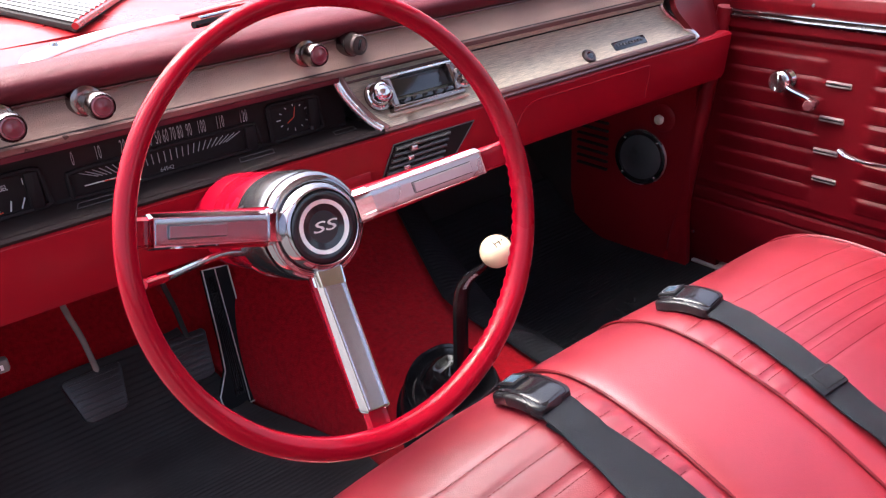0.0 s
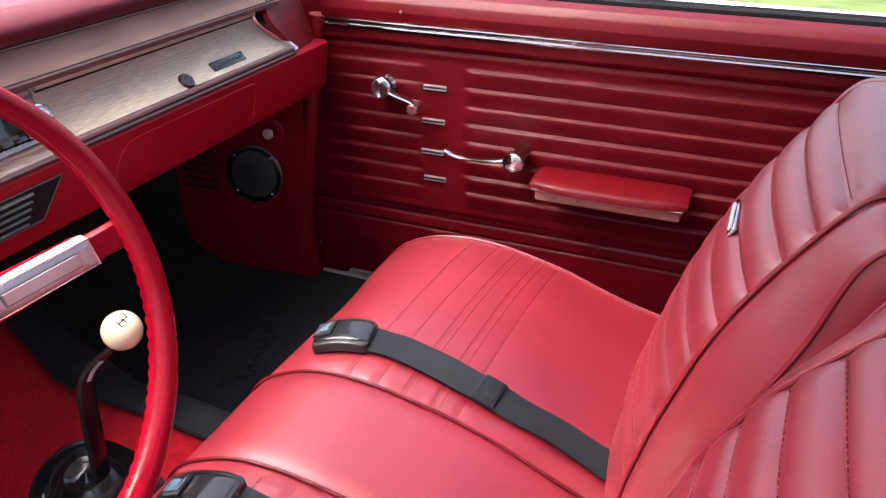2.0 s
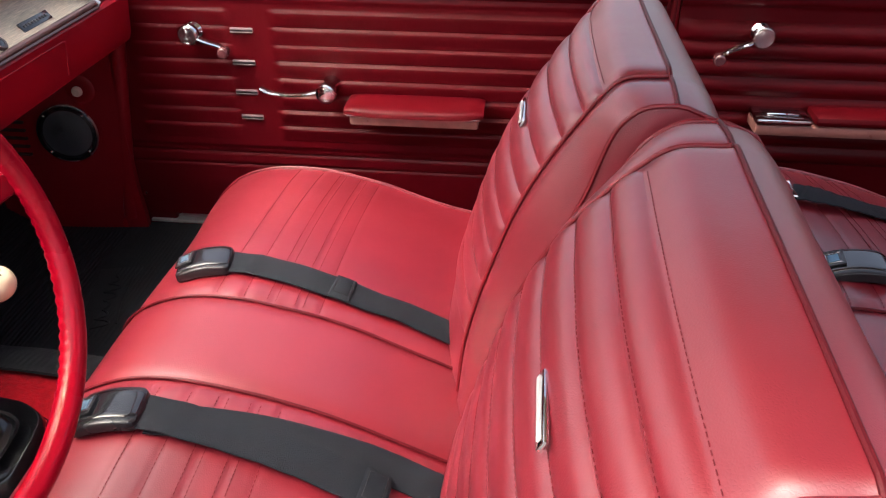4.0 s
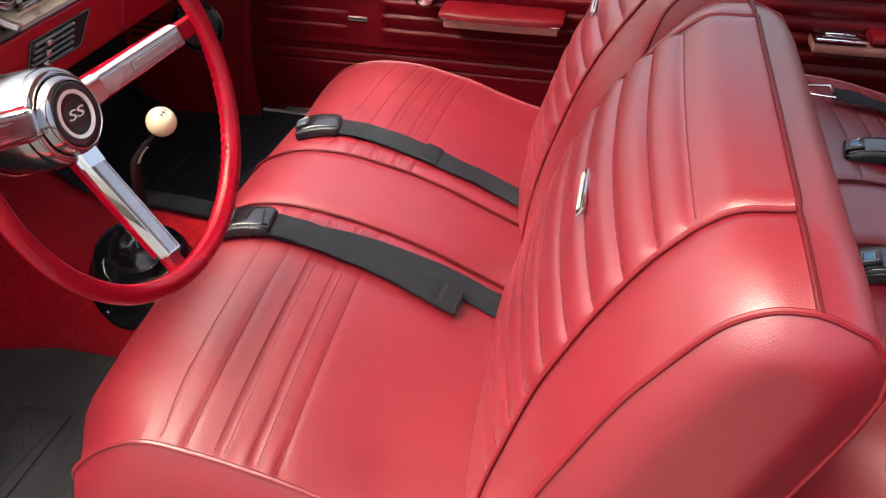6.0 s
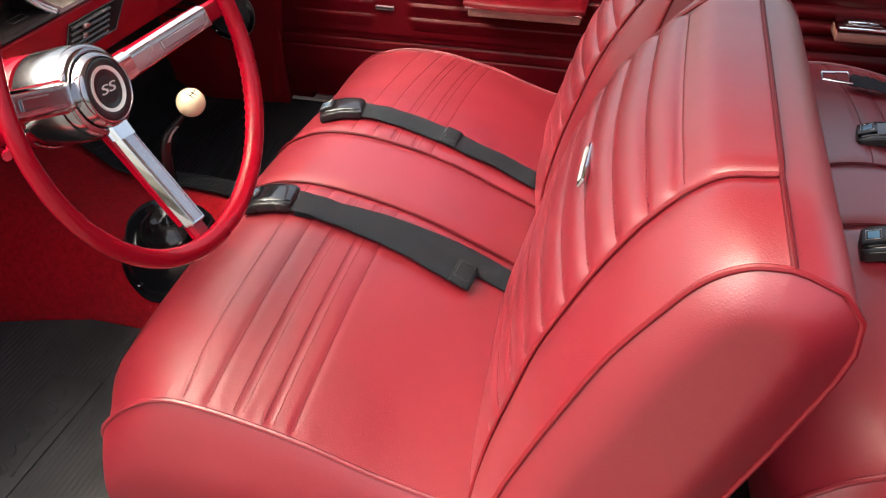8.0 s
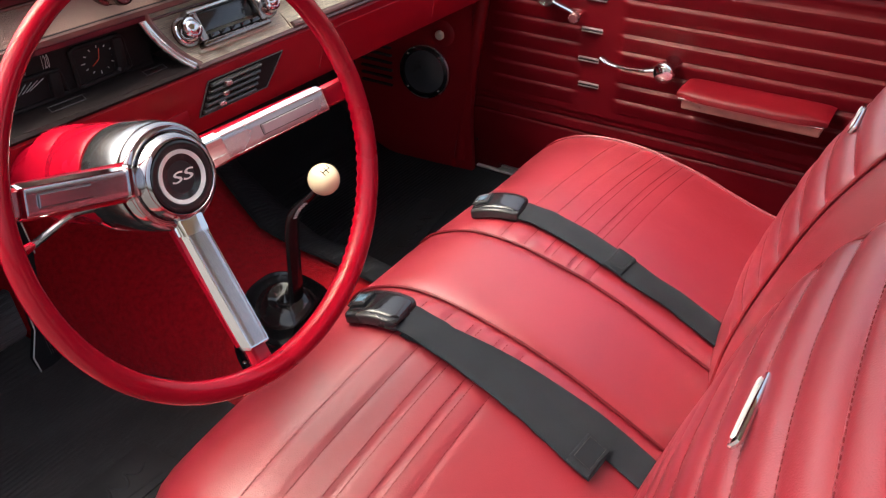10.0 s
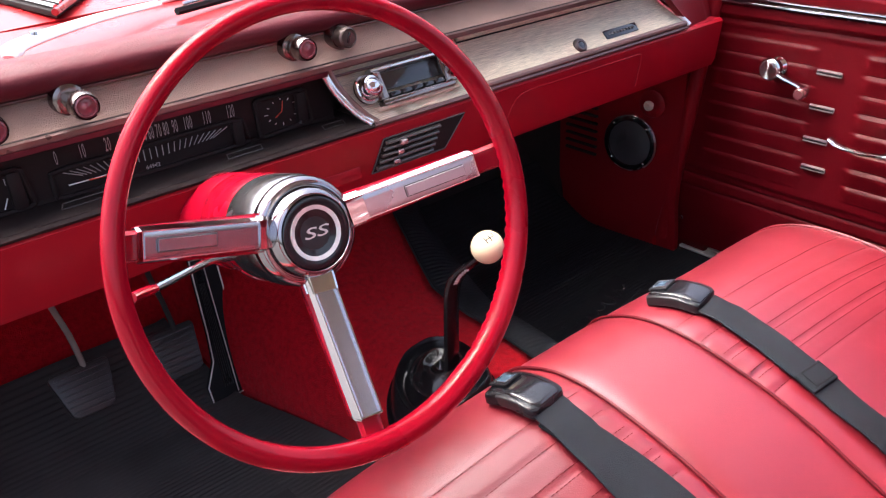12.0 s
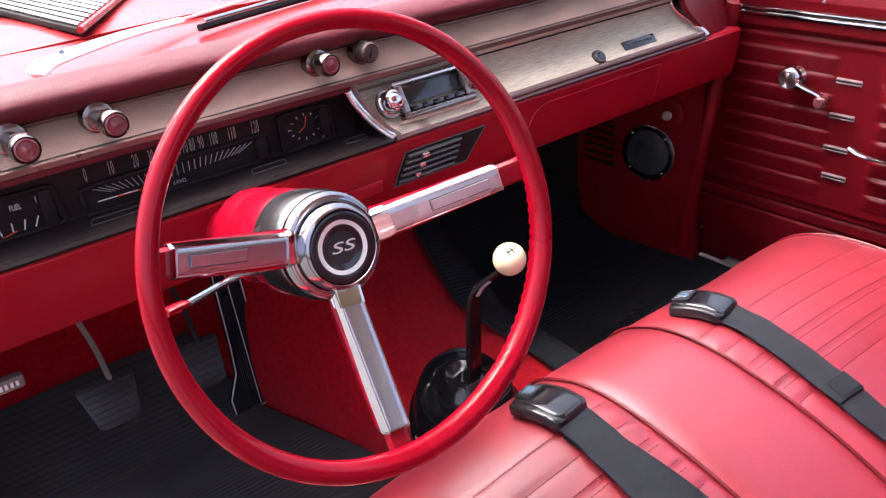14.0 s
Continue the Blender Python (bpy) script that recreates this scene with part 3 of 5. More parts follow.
PLEAT_Z = (0.670, 0.643, 0.611, 0.576, 0.539, 0.500, 0.462, 0.424, 0.386, 0.348)


def backrest(mirror):
    """A folding half of the backrest; built for the driver's half, or mirrored about the split."""
    holder = thing("backrest", "", "")
    holder.parent = seat
    NF, NR = 260, 60
    A, B, C, D = -0.607, -0.517, -0.150, -0.084          # outer piping, insert, insert, inner piping
    SA, SB, SC, SD = (curve2(q, NF) for q in (SEC_A, SEC_B, SEC_C, SEC_D))
    RR = curve2(REAR, NR)
    seams = [min(range(NF), key=lambda i: abs(SB[i][1] - q)) for q in PLEAT_Z]

    def X(x):
        return -0.134 - x if mirror else x

    def blend(x, k):
        if x < B:
            f = math.sin(math.pi / 2 * (x - A) / (B - A)) ** 0.9
            p, q = SA[k], SB[k]
        elif x < C:
            f = (x - B) / (C - B)
            p, q = SB[k], SC[k]
        else:
            f = 1 - math.sin(math.pi / 2 * (D - x) / (D - C)) ** 0.9
            p, q = SC[k], SD[k]
        return [a + (b - a) * f for a, b in zip(p, q)]

    def at(x, i, lift=0.0):
        d = lift
        if i < NF:
            y, z, ny, nz = blend(x, i)
            t = i / (NF - 1)
            u = (x - (B + C) / 2) / ((C - B) / 2)
            if abs(u) < 1:
                d += (0.030 if mirror else 0.017) * (1 - u * u) * smooth(1.0, 0.70, t)
                # puffed channels between the seams
                k = next((n for n in range(len(seams) - 1) if seams[n + 1] <= i < seams[n]), None)
                g = 0.0
                if k is not None:
                    f = (i - seams[k + 1]) / (seams[k] - seams[k + 1])
                    g = 0.0052 * (1 - abs(2 * f - 1) ** 2.6)
                elif i >= seams[0]:
                    g = 0.0046 * smooth(seams[0], seams[0] + 16, i)
                d += g * smooth(1.0, 0.955, abs(u))
            d -= 0.0028 * (bell(x - B, 0.010) + bell(x - C, 0.010)) * smooth(1.02, 0.98, t)
            d += 0.0016 * noise.noise((x * 6, z * 6, 7.0 if mirror else 2.0)) + 0.0007 * noise.noise((x * 18, z * 15, 3.0))
        else:
            r = RR[i - NF]
            y, z = blend(x, NF - 1)[:2]
            y, z, ny, nz = y + r[0], z + r[1], r[2], r[3]
        lean = (0.009 + 0.022 * smooth(0.70, 1.0, i / (NF - 1))) if mirror else 0.0
        return Vector((X(x), y + ny * d + lean, z + nz * d))
    xs = sorted(set([A, A + 0.004, A + 0.012] + lin(A, B, 14) + lin(B, C, 34) + lin(C, D, 9) + [B - 0.005, B + 0.005, C - 0.005, C + 0.005, D - 0.004]))
    idx = list(range(NF + NR))
    sh = grid(lambda x, i: at(x, i), xs, list(range(NF)))
    part("front_cover", sh, VINYL, holder, "pleated red vinyl front")
    part("rear_cover", grid(lambda x, i: at(x, i), xs, list(range(NF, NF + NR))), VINYL, holder, "smooth red vinyl rear cover")
    for x, sg in ((A, -1), (D, 1)):
        loop = [at(x, i) for i in idx[::2]]

        def cap(w, p):
            q = Vector(p)
            s = min(max(((q.y + 0.52) * -0.16 + (q.z - 0.24) * 0.40) / (0.16 ** 2 + 0.40 ** 2), 0.05), 0.95)
            c = Vector((q.x, -0.52 - 0.16 * s + (0.012 + 0.018 * s if mirror else 0), 0.24 + 0.40 * s))
            r = q.lerp(c, w)
            out = (0.020 if x == A else 0.008) * math.sin(math.pi / 2 * min(w * 1.6, 1))
            r.x += out * (sg if not mirror else -sg)
            return r
        part("side_panel", grid(cap, lin(0, 1, 10), loop), VINYL, holder)
        part("piping", tube([at(x, i, 0.001) for i in idx[::3]], 0.0027, 8), PIPE_RED, holder)
    for x in (B, C):
        part("piping", tube([at(x, i, 0.003) for i in range(0, NF, 3)], 0.0024, 8), PIPE_RED, holder)
    part("piping", tube([at(x, NF - 1, 0.001) for x in xs], 0.0024, 8), PIPING, holder)
    for j in seams[:-1]:
        bits, n = [], int((C - B - 0.02) / 0.0062)
        for i in range(n):
            x = B + 0.010 + i * 0.0062
            a, b = at(x, j + 2, 0.0008), at(x + 0.0036, j + 2, 0.0008)
            bits.append(tube([a, (a + b) / 2, b], 0.00042, 4))
        tagged(part("stitching", merge(*bits), THREAD, holder), kind="stuff")
    j = min(range(NF), key=lambda i: abs(SB[i][1] - (0.574 if mirror else 0.583)))
    p = at(-0.299 if mirror else -0.370, j, 0.003)
    n = Vector((0, SB[j][2], SB[j][3]))
    px = p.x
    bd = part("badge", rbox((0.075, 0.012, 0.005), 0.002, facing((px, p.y, p.z), n)), CHROME, holder, "small chrome seat badge")
    part("badge_insert", rbox((0.064, 0.0045, 0.002), 0.0006, facing(Vector((px, p.y, p.z)) + n * 0.003, n)), ALU, bd)
    return at


backrest(False)
backrest(True)

# ---- rear bench ----
rear = thing("rear_bench_seat", "red vinyl rear bench seat with pleats and piping", "car seat", (0, 0, 0))
bench_cushion(rear, -0.50, -0.150, 0.0, 0.46, -0.785, 0.08, 5.0)
part("rear_back", sheet(lambda x, t: (x, -1.32 - 0.16 * t, 0.30 + 0.46 * t - 0.03 * abs(2 * t - 1) ** 4), lin(-0.66, 0.60, 12), lin(0, 1, 20), -0.12), VINYL, rear)
part("rear_base", rbox((1.02, 0.50, 0.10), 0.01, pose(XC, -1.12, 0.10)), CARPET, rear)


# ---- dashboard ----
DL, DR = -0.70, 0.664
dash = thing("dashboard", "red painted dashboard with padded top and silver trim", "dashboard", (0, 0, 0), kind="structure")
PADP = [(0.300, 0.7215), (0.287, 0.727), (0.281, 0.738), (0.284, 0.747), (0.297, 0.754), (0.32, 0.756), (0.36, 0.750), (0.42, 0.736), (0.50, 0.712), (0.50, 0.69), (0.31, 0.70)]
pp = [(p.y, p.z) for p in spline([(0, a, b) for a, b in PADP[:9]], 40)] + PADP[9:]
part("pad", prism(pp, DL, DR, "x"), PAD, dash, "dark red grained crash pad")
part("trim_strip", prism([(0.272, 0.6885), (0.2995, 0.7195), (0.312, 0.712), (0.285, 0.680)], DL, 0.575, "x"), STRIP, dash, "grained warm silver strip")
part("upper_bead", tube([(DL, 0.2965, 0.7205), (0.575, 0.2965, 0.7205)], 0.0018, 8), BEAD, dash)
part("lower_bead", prism([(0.266, 0.681), (0.266, 0.687), (0.272, 0.690), (0.276, 0.686), (0.274, 0.679)], DL, 0.56, "x"), BEAD, dash)
part("red_edge", prism([(0.2665, 0.6740), (0.2655, 0.6805), (0.274, 0.6790), (0.285, 0.6765), (0.285, 0.672)], DL, -0.175, "x"), PAD, dash, "dark red edge over the cluster")
part("dark_line", tube([(DL, 0.2705, 0.6885), (0.56, 0.2705, 0.6885)], 0.0012, 6), UNDER, dash)
LOWER = [(0.243, 0.6015), (0.238, 0.597), (0.239, 0.585), (0.246, 0.525), (0.252, 0.512), (0.270, 0.506), (0.40, 0.500), (0.40, 0.60)]
part("lower_panel", prism(LOWER, DL, DR, "x"), PAINT, dash, "glossy red lower dash panel")
LIP = [(0.240, 0.600), (0.237, 0.604), (0.240, 0.6075), (0.33, 0.606), (0.33, 0.600)]
part("lip", prism(LIP, DL, -0.131, "x"), DULL, dash, "dark lower lip")
part("lip", prism(LIP, -0.130, 0.556, "x"), BEAD, dash, "bronze lower lip")
part("backing", rbox((1.34, 0.10, 0.19), 0.002, pose(-0.02, 0.385, 0.60)), UNDER, dash)


def cheek(f, g):
    y, z = 0.243 + 0.05 * g, 0.602 + 0.118 * g
    x0 = 0.558 - 0.043 * smooth(0.605, 0.668, z) + 0.03 * smooth(0.67, 0.71, z)
    return (x0 + (DR - x0) * f, y + 0.010 * math.sin(math.pi * f) - 0.012 * (1 - f) * bell(g - 0.5, 0.4) + 0.02 * smooth(0.6, 1, f), z)


# Same paint as the dash, darkened here to stand for shade.
part("end_cheek", sheet(cheek, lin(0, 1, 10), lin(0, 1, 14), 0.01), SHADED_PAINT, dash, "red end of the dashboard with shade in its colour")
# glovebox panel: a hollow sweep from the lip to the strip
HOLLOW = [(0.2405, 0.608), (0.252, 0.619), (0.268, 0.633), (0.283, 0.650), (0.291, 0.666), (0.2925, 0.678)]
hol = curve2(HOLLOW, 24)
def panel_end(p):
    """The panel's outer end runs inwards as it climbs."""
    return 0.553 - 0.043 * smooth(0.605, 0.668, p[1])


part("glovebox_panel", sheet(lambda f, p: (0.052 + (panel_end(p) - 0.052) * f, p[0], p[1]), lin(0, 1, 12), hol, 0.006), BRUSHED, dash, "brushed silver glovebox panel")
part("panel_bead", tube([(0.055, 0.2870, 0.6735), (0.512, 0.2870, 0.6735)], 0.0042, 10), BRUSHED, dash, "silver roll above the glovebox panel")
part("dark_line", tube([(0.055, 0.2865, 0.6675), (0.512, 0.2865, 0.6675)], 0.0012, 6), UNDER, dash)
part("panel_edge", tube([(0.055, 0.243, 0.6105), (0.550, 0.243, 0.6105)], 0.0056, 10), BEAD, dash)
part("end_trim", tube([(panel_end(p) + 0.004, p[0] - 0.003, p[1]) for p in hol], 0.005, 8), SATIN, dash)
lk = part("glovebox_lock", lathe([(0.0001, 0.004), (0.006, 0.004), (0.0065, 0.006), (0.010, 0.006), (0.0125, 0.003), (0.013, 0), (0.0001, 0)], (0.287, 0.256, 0.6215), (0, -0.75, 0.66), 24), LOCK, dash, "dark glovebox lock")
part("keyway", rbox((0.013, 0.013, 0.002), 0.0009, facing((0.287, 0.2525, 0.6245), (0, -0.75, 0.66))), GLOSS, lk)
part("nameplate", rbox((0.082, 0.016, 0.003), 0.001, facing((0.392, 0.2585, 0.6255), (0, -0.75, 0.66))), GLOSS, dash, "black nameplate with illegible print")
for i in range(9):
    part("print_bar", rbox((0.005, 0.0045, 0.0008), 0.0002, facing((0.361 + i * 0.0077, 0.2570, 0.6270), (0, -0.75, 0.66))), DARKLINE, dash)
# glovebox door seam on the red panel
seam = [(0.108, 0.2452, 0.528), (0.114, 0.2435, 0.550), (0.128, 0.2405, 0.574), (0.152, 0.2395, 0.5835), (0.20, 0.2395, 0.584), (0.40, 0.2395, 0.584), (0.420, 0.2395, 0.583), (0.428, 0.2402, 0.576), (0.424, 0.2452, 0.528)]
part("glovebox_seam", tube(spline(seam, 60), 0.0014, 6), PAINT, dash)

# ---- instrument cluster ----
CL, CR = -0.70, -0.150
clus = thing("instrument_cluster", "black instrument cluster with speedometer, fuel gauge and clock", "instrument cluster", (0, 0, 0))
FACE = [(0.276, 0.680), (0.291, 0.677), (0.300, 0.672), (0.303, 0.664), (0.303, 0.610), (0.299, 0.6055), (0.2405, 0.608)]
part("housing", sheet(lambda x, p: (x, p[0], p[1]), lin(CL, CR, 10), FACE, -0.006), DULL, clus)
FN, FUP = Vector((0, -1, 0)), (0, 0, 1)


def on_face(x, z, out=0.0):
    return Vector((x, 0.303 - out, z))


def hood_round(loop, r=0.0032):
    """A soft raised frame round a dial opening."""
    pts = []
    for p, q in zip(loop, loop[1:] + loop[:1]):
        p, q = on_face(*p, 0.003), on_face(*q, 0.003)
        pts += [p.lerp(q, 0.06 + 0.88 * k / 6) for k in range(7)]
    return tube(pts, r, 6, closed=True)


def dial(loop, name):
    d = part(name, hood_round(loop), DULL, clus, "black dial surround")
    v = [on_face(*p, o) for o in (0.0008, -0.002) for p in loop]
    part("dial_face", (v, [(0, 1, 2, 3), (7, 6, 5, 4)]), DULL, d, smooth=False)
    x1, x0 = loop[1][0], loop[1][0] - 0.016
    part("dial_cheek", rbox((0.016, 0.012, abs(loop[1][1] - loop[2][1])), 0.005, pose((x0 + x1) / 2, 0.300, (loop[1][1] + loop[2][1]) / 2)), DULL, d, "sloping side of the dial recess")


dial([(-0.264, 0.656), (-0.192, 0.655), (-0.186, 0.612), (-0.262, 0.608)], "clock_dial")
dial([(-0.512, 0.638), (-0.284, 0.640), (-0.278, 0.608), (-0.512, 0.606)], "speed_dial")
dial([(-0.640, 0.652), (-0.540, 0.652), (-0.534, 0.608), (-0.640, 0.608)], "fuel_dial")
NUM = [("0", -0.502), ("10", -0.474), ("20", -0.446), ("30", -0.428), ("40", -0.416), ("50", -0.405), ("60", -0.396), ("70", -0.387), ("80", -0.378), ("90", -0.367), ("100", -0.351), ("110", -0.327), ("120", -0.296)]
for txt, x in NUM:
    for i, ch in enumerate(txt):
        lettering(ch, 0.0225, facing(on_face(x + (i - (len(txt) - 1) / 2) * 0.0037, 0.651, 0.0012), FN, FUP), GREYPRINT, clus, "numeral", 0.0002, 0.0, 0.28)
for k in range(27):
    f = k / 26
    x = -0.500 + 0.196 * f
    g = (f - 0.5) * 2
    lean = -0.020 * g * abs(g)
    h = 0.013 - 0.004 * abs(g)
    part("tick", tube([on_face(x + lean, 0.6345 - h, 0.002), on_face(x, 0.6345, 0.002)], 0.0006, 4), GREYPRINT, clus)
part("speed_needle", tube([on_face(-0.497, 0.619, 0.003), on_face(-0.452, 0.6185, 0.003)], 0.0008, 4), WHITE, clus)
part("needle_tip", tube([on_face(-0.475, 0.6185, 0.0032), on_face(-0.448, 0.618, 0.0032)], 0.0009, 4), ORANGE, clus)
lettering("64942", 0.0072, facing(on_face(-0.402, 0.613, 0.0022), FN, FUP), GREYPRINT, clus, "odometer_digits", 0.0002, 0.0, 0.95)
lettering("FUEL", 0.0088, facing(on_face(-0.578, 0.639, 0.0022), FN, FUP), WHITE, clus, "fuel_lettering", 0.0002, 0.0, 0.62)
lettering("F", 0.010, facing(on_face(-0.556, 0.641, 0.0022), FN, FUP), WHITE, clus, "full_mark", 0.0002, 0.0, 0.7)
for k in range(5):
    f = k / 4
    x = -0.600 + 0.052 * f
    part("tick", tube([on_face(x - 0.007 * (f - 0.3), 0.6125, 0.002), on_face(x + 0.003 * f, 0.6235, 0.002)], 0.0008, 4), WHITE, clus)
part("fuel_needle", tube([on_face(-0.600, 0.610, 0.003), on_face(-0.583, 0.614, 0.003)], 0.0008, 4), ORANGE, clus)
cc = on_face(-0.2275, 0.6345, 0.002)
U, W = Vector((1, 0, 0)), Vector((0, 0, 1))
for k in range(12):
    t = 2 * math.pi * k / 12
    d = U * math.sin(t) * 1.35 + W * math.cos(t)
    part("hour_mark", tube([cc + d * 0.0145, cc + d * (0.0185 if k % 3 == 0 else 0.017)], 0.0006, 4), WHITE, clus)
part("clock_hand", tube([cc, cc + U * 0.003 + W * 0.013], 0.0007, 4), ORANGE, clus, "orange clock hand")
part("clock_hand", tube([cc, cc - U * 0.010 - W * 0.006], 0.0007, 4), ORANGE, clus, "orange clock hand")
part("clock_set_knob", lathe([(0.0001, 0.006), (0.0026, 0.006), (0.003, 0), (0.0001, 0)], on_face(-0.207, 0.6165, 0.003), FN, 12), SATIN, clus)


def on_shelf(x, f):
    return Vector((x, 0.298 - 0.055 * f, 0.6058 + 0.0021 * f + 0.0005))


for x0, x1 in ((-0.512, -0.450), (-0.318, -0.272), (-0.182, -0.150)):
    loop = [on_shelf(x0, 0.25), on_shelf(x1, 0.25), on_shelf(x1 - 0.006, 0.55), on_shelf(x0 - 0.006, 0.55)]
    pts = []
    for a, b in zip(loop, loop[1:] + loop[:1]):
        pts += [a.lerp(b, k / 5) for k in range(5)]
    part("warning_lamp_window", tube(pts, 0.0007, 4, closed=True), DARKLINE, clus, "dark outlined warning window")
sep = curve2([(0.286, 0.688), (0.282, 0.667), (0.274, 0.648), (0.263, 0.630), (0.252, 0.616), (0.241, 0.607)], 24)
part("separator", tube([(-0.172 + 0.040 * (i / 23) ** 1.6, p[0], p[1]) for i, p in enumerate(sep)], 0.0058, 12, flat=0.8), SATIN, clus, "curved satin metal divider")
part("separator_edge", tube([(-0.163 + 0.040 * (i / 23) ** 1.6, p[0] - 0.001, p[1]) for i, p in enumerate(sep)], 0.0040, 10, flat=0.8), BEAD, clus, "bronze edge of the divider")

# ---- radio ----
radio = thing("car_radio", "chrome-framed push-button car radio with two knobs", "radio", (0, 0, 0))
part("bezel", sheet(lambda x, p: (x + 0.038 * (0.68 - p[1]) / 0.07 * (1 if x < -0.1 else 0), p[0], p[1]), lin(-0.170, 0.050, 12), hol, 0.006), BRUSHED, radio, "brushed silver bezel")
RN = Vector((0, -0.86, 0.51)).normalized()
RUP = (0, 0.51, 0.86)


def on_radio(x, s, out=0.0):
    p = Vector((x, 0.250 + 0.036 * s, 0.617 + 0.050 * s))
    return p + RN * out


def block(name, x, s, w, h, d, mat, parent, out=0.0, bev=0.002, label=""):
    return part(name, rbox((w, h, d), bev, facing(on_radio(x, s, out), RN, RUP)), mat, parent, label)


for nm, x, sv, w, h in (("frame_top", -0.046, 0.865, 0.124, 0.006), ("frame_foot", -0.046, 0.115, 0.124, 0.008), ("frame_side", -0.1015, 0.5, 0.013, 0.0395), ("frame_side", 0.0085, 0.5, 0.013, 0.0395)):
    block(nm, x, sv, w, h, 0.016, AGED if nm != "frame_top" else SATIN, radio, 0.004, 0.0025, "stepped chrome frame round the dial")
block("frame_step", -0.046, 0.02, 0.140, 0.005, 0.012, BRUSHED, radio, 0.000, 0.0015)
block("dial_glass", -0.046, 0.60, 0.098, 0.026, 0.004, GLOSS, radio, 0.0005, 0.0008, "dark tuning dial sunk behind the frame")
block("button_recess", -0.046, 0.24, 0.098, 0.010, 0.004, BLACK, radio, 0.0005, 0.001)
for k in range(5):
    block("push_button", -0.084 + 0.019 * k, 0.25, 0.0165, 0.0065, 0.012, GLOSS, radio, 0.0050, 0.0015)
for k in range(9):
    block("dial_mark", -0.080 + 0.0066 * k, 0.74 + 0.03 * (k % 2), 0.0022, 0.0032, 0.0004, GREYPRINT, radio, 0.0026, 0)
for zz in (0.0, 1.0):
    part("bezel_ridge", tube([(-0.160, 0.2885 - 0.004 * zz, 0.674 - 0.008 * zz), (0.048, 0.2885 - 0.004 * zz, 0.674 - 0.008 * zz)], 0.0018, 6), BEAD, radio)
for x in (-0.120, 0.026):
    kb = part("tuning_knob", lathe([(0.0001, 0.0235), (0.006, 0.0230), (0.0095, 0.0205), (0.0102, 0.0195), (0.0110, 0.0205), (0.0135, 0.0192), (0.0150, 0.0160), (0.0150, 0.005), (0.0175, 0.003), (0.0175, 0), (0.0001, 0)], on_radio(x, 0.5, 0.004), RN, 32), CHROME, radio, "worn chrome radio knob")
    part("knob_ring", lathe([(0.0160, 0.0), (0.020, 0.0), (0.0195, 0.003), (0.0160, 0.004)], on_radio(x, 0.5, 0.004), RN, 28), AGED, kb)


def dash_knob(x, cap, label, name="dash_knob", length=0.062):
    """Pull knob on the trim strip: bezel, stem, turned chrome body and coloured cap."""
    n = Vector((0, -0.997, 0.078)).normalized()
    base = Vector((x, 0.2925, 0.7135))
    k = thing(name, label, "knob", base, "dash knobs")
    L = length
    part("bezel", lathe([(0.0001, 0), (0.019, 0), (0.019, 0.003), (0.0165, 0.010), (0.012, 0.012), (0.0001, 0.012)], (0, 0, 0), n, 28), AGED, k)
    part("stem", rod(n * 0.01, n * (L - 0.022), 0.009), AGED, k)
    part("body", lathe([(0.0001, L - 0.026), (0.0115, L - 0.026), (0.0142, L - 0.022), (0.0146, L - 0.010), (0.0138, L - 0.004), (0.0128, L - 0.001), (0.0116, L - 0.003), (0.0001, L - 0.003)], (0, 0, 0), n, 28), AGED, k, "worn chrome body")
    part("cap", lathe([(0.0117, L - 0.004), (0.0113, L - 0.0016), (0.0096, L - 0.0004), (0.0088, L - 0.0020), (0.0050, L - 0.0020), (0.0030, L - 0.0008), (0.0001, L)], (0, 0, 0), n, 24), cap, k, "red plastic cap")
    return k


dash_knob(-0.565, REDLENS, "chrome headlamp pull knob with red cap", length=0.076)
dash_knob(-0.477, REDLENS, "chrome wiper knob with red cap", length=0.066)
dash_knob(-0.207, REDLENS, "chrome cigarette lighter knob with red cap", length=0.042)


def ignition():
    n = Vector((0, -0.997, 0.078)).normalized()
    k = thing("ignition_switch", "chrome ignition lock with key slot", "ignition switch", (-0.139, 0.2925, 0.7135))
    part("bezel", lathe([(0.0001, 0), (0.019, 0), (0.019, 0.004), (0.015, 0.012), (0.0001, 0.012)], (0, 0, 0), n, 28), AGED, k)
    part("barrel", lathe([(0.0001, 0.027), (0.0095, 0.027), (0.0102, 0.0262), (0.0112, 0.028), (0.0130, 0.026), (0.0134, 0.022), (0.0134, 0.010), (0.0001, 0.010)], (0, 0, 0), n, 28), LOCK, k)
    part("key_slot", rbox((0.003, 0.013, 0.002), 0.0006, facing(n * 0.0272, n, (0.35, 0, 1))), GLOSS, k)


ignition()


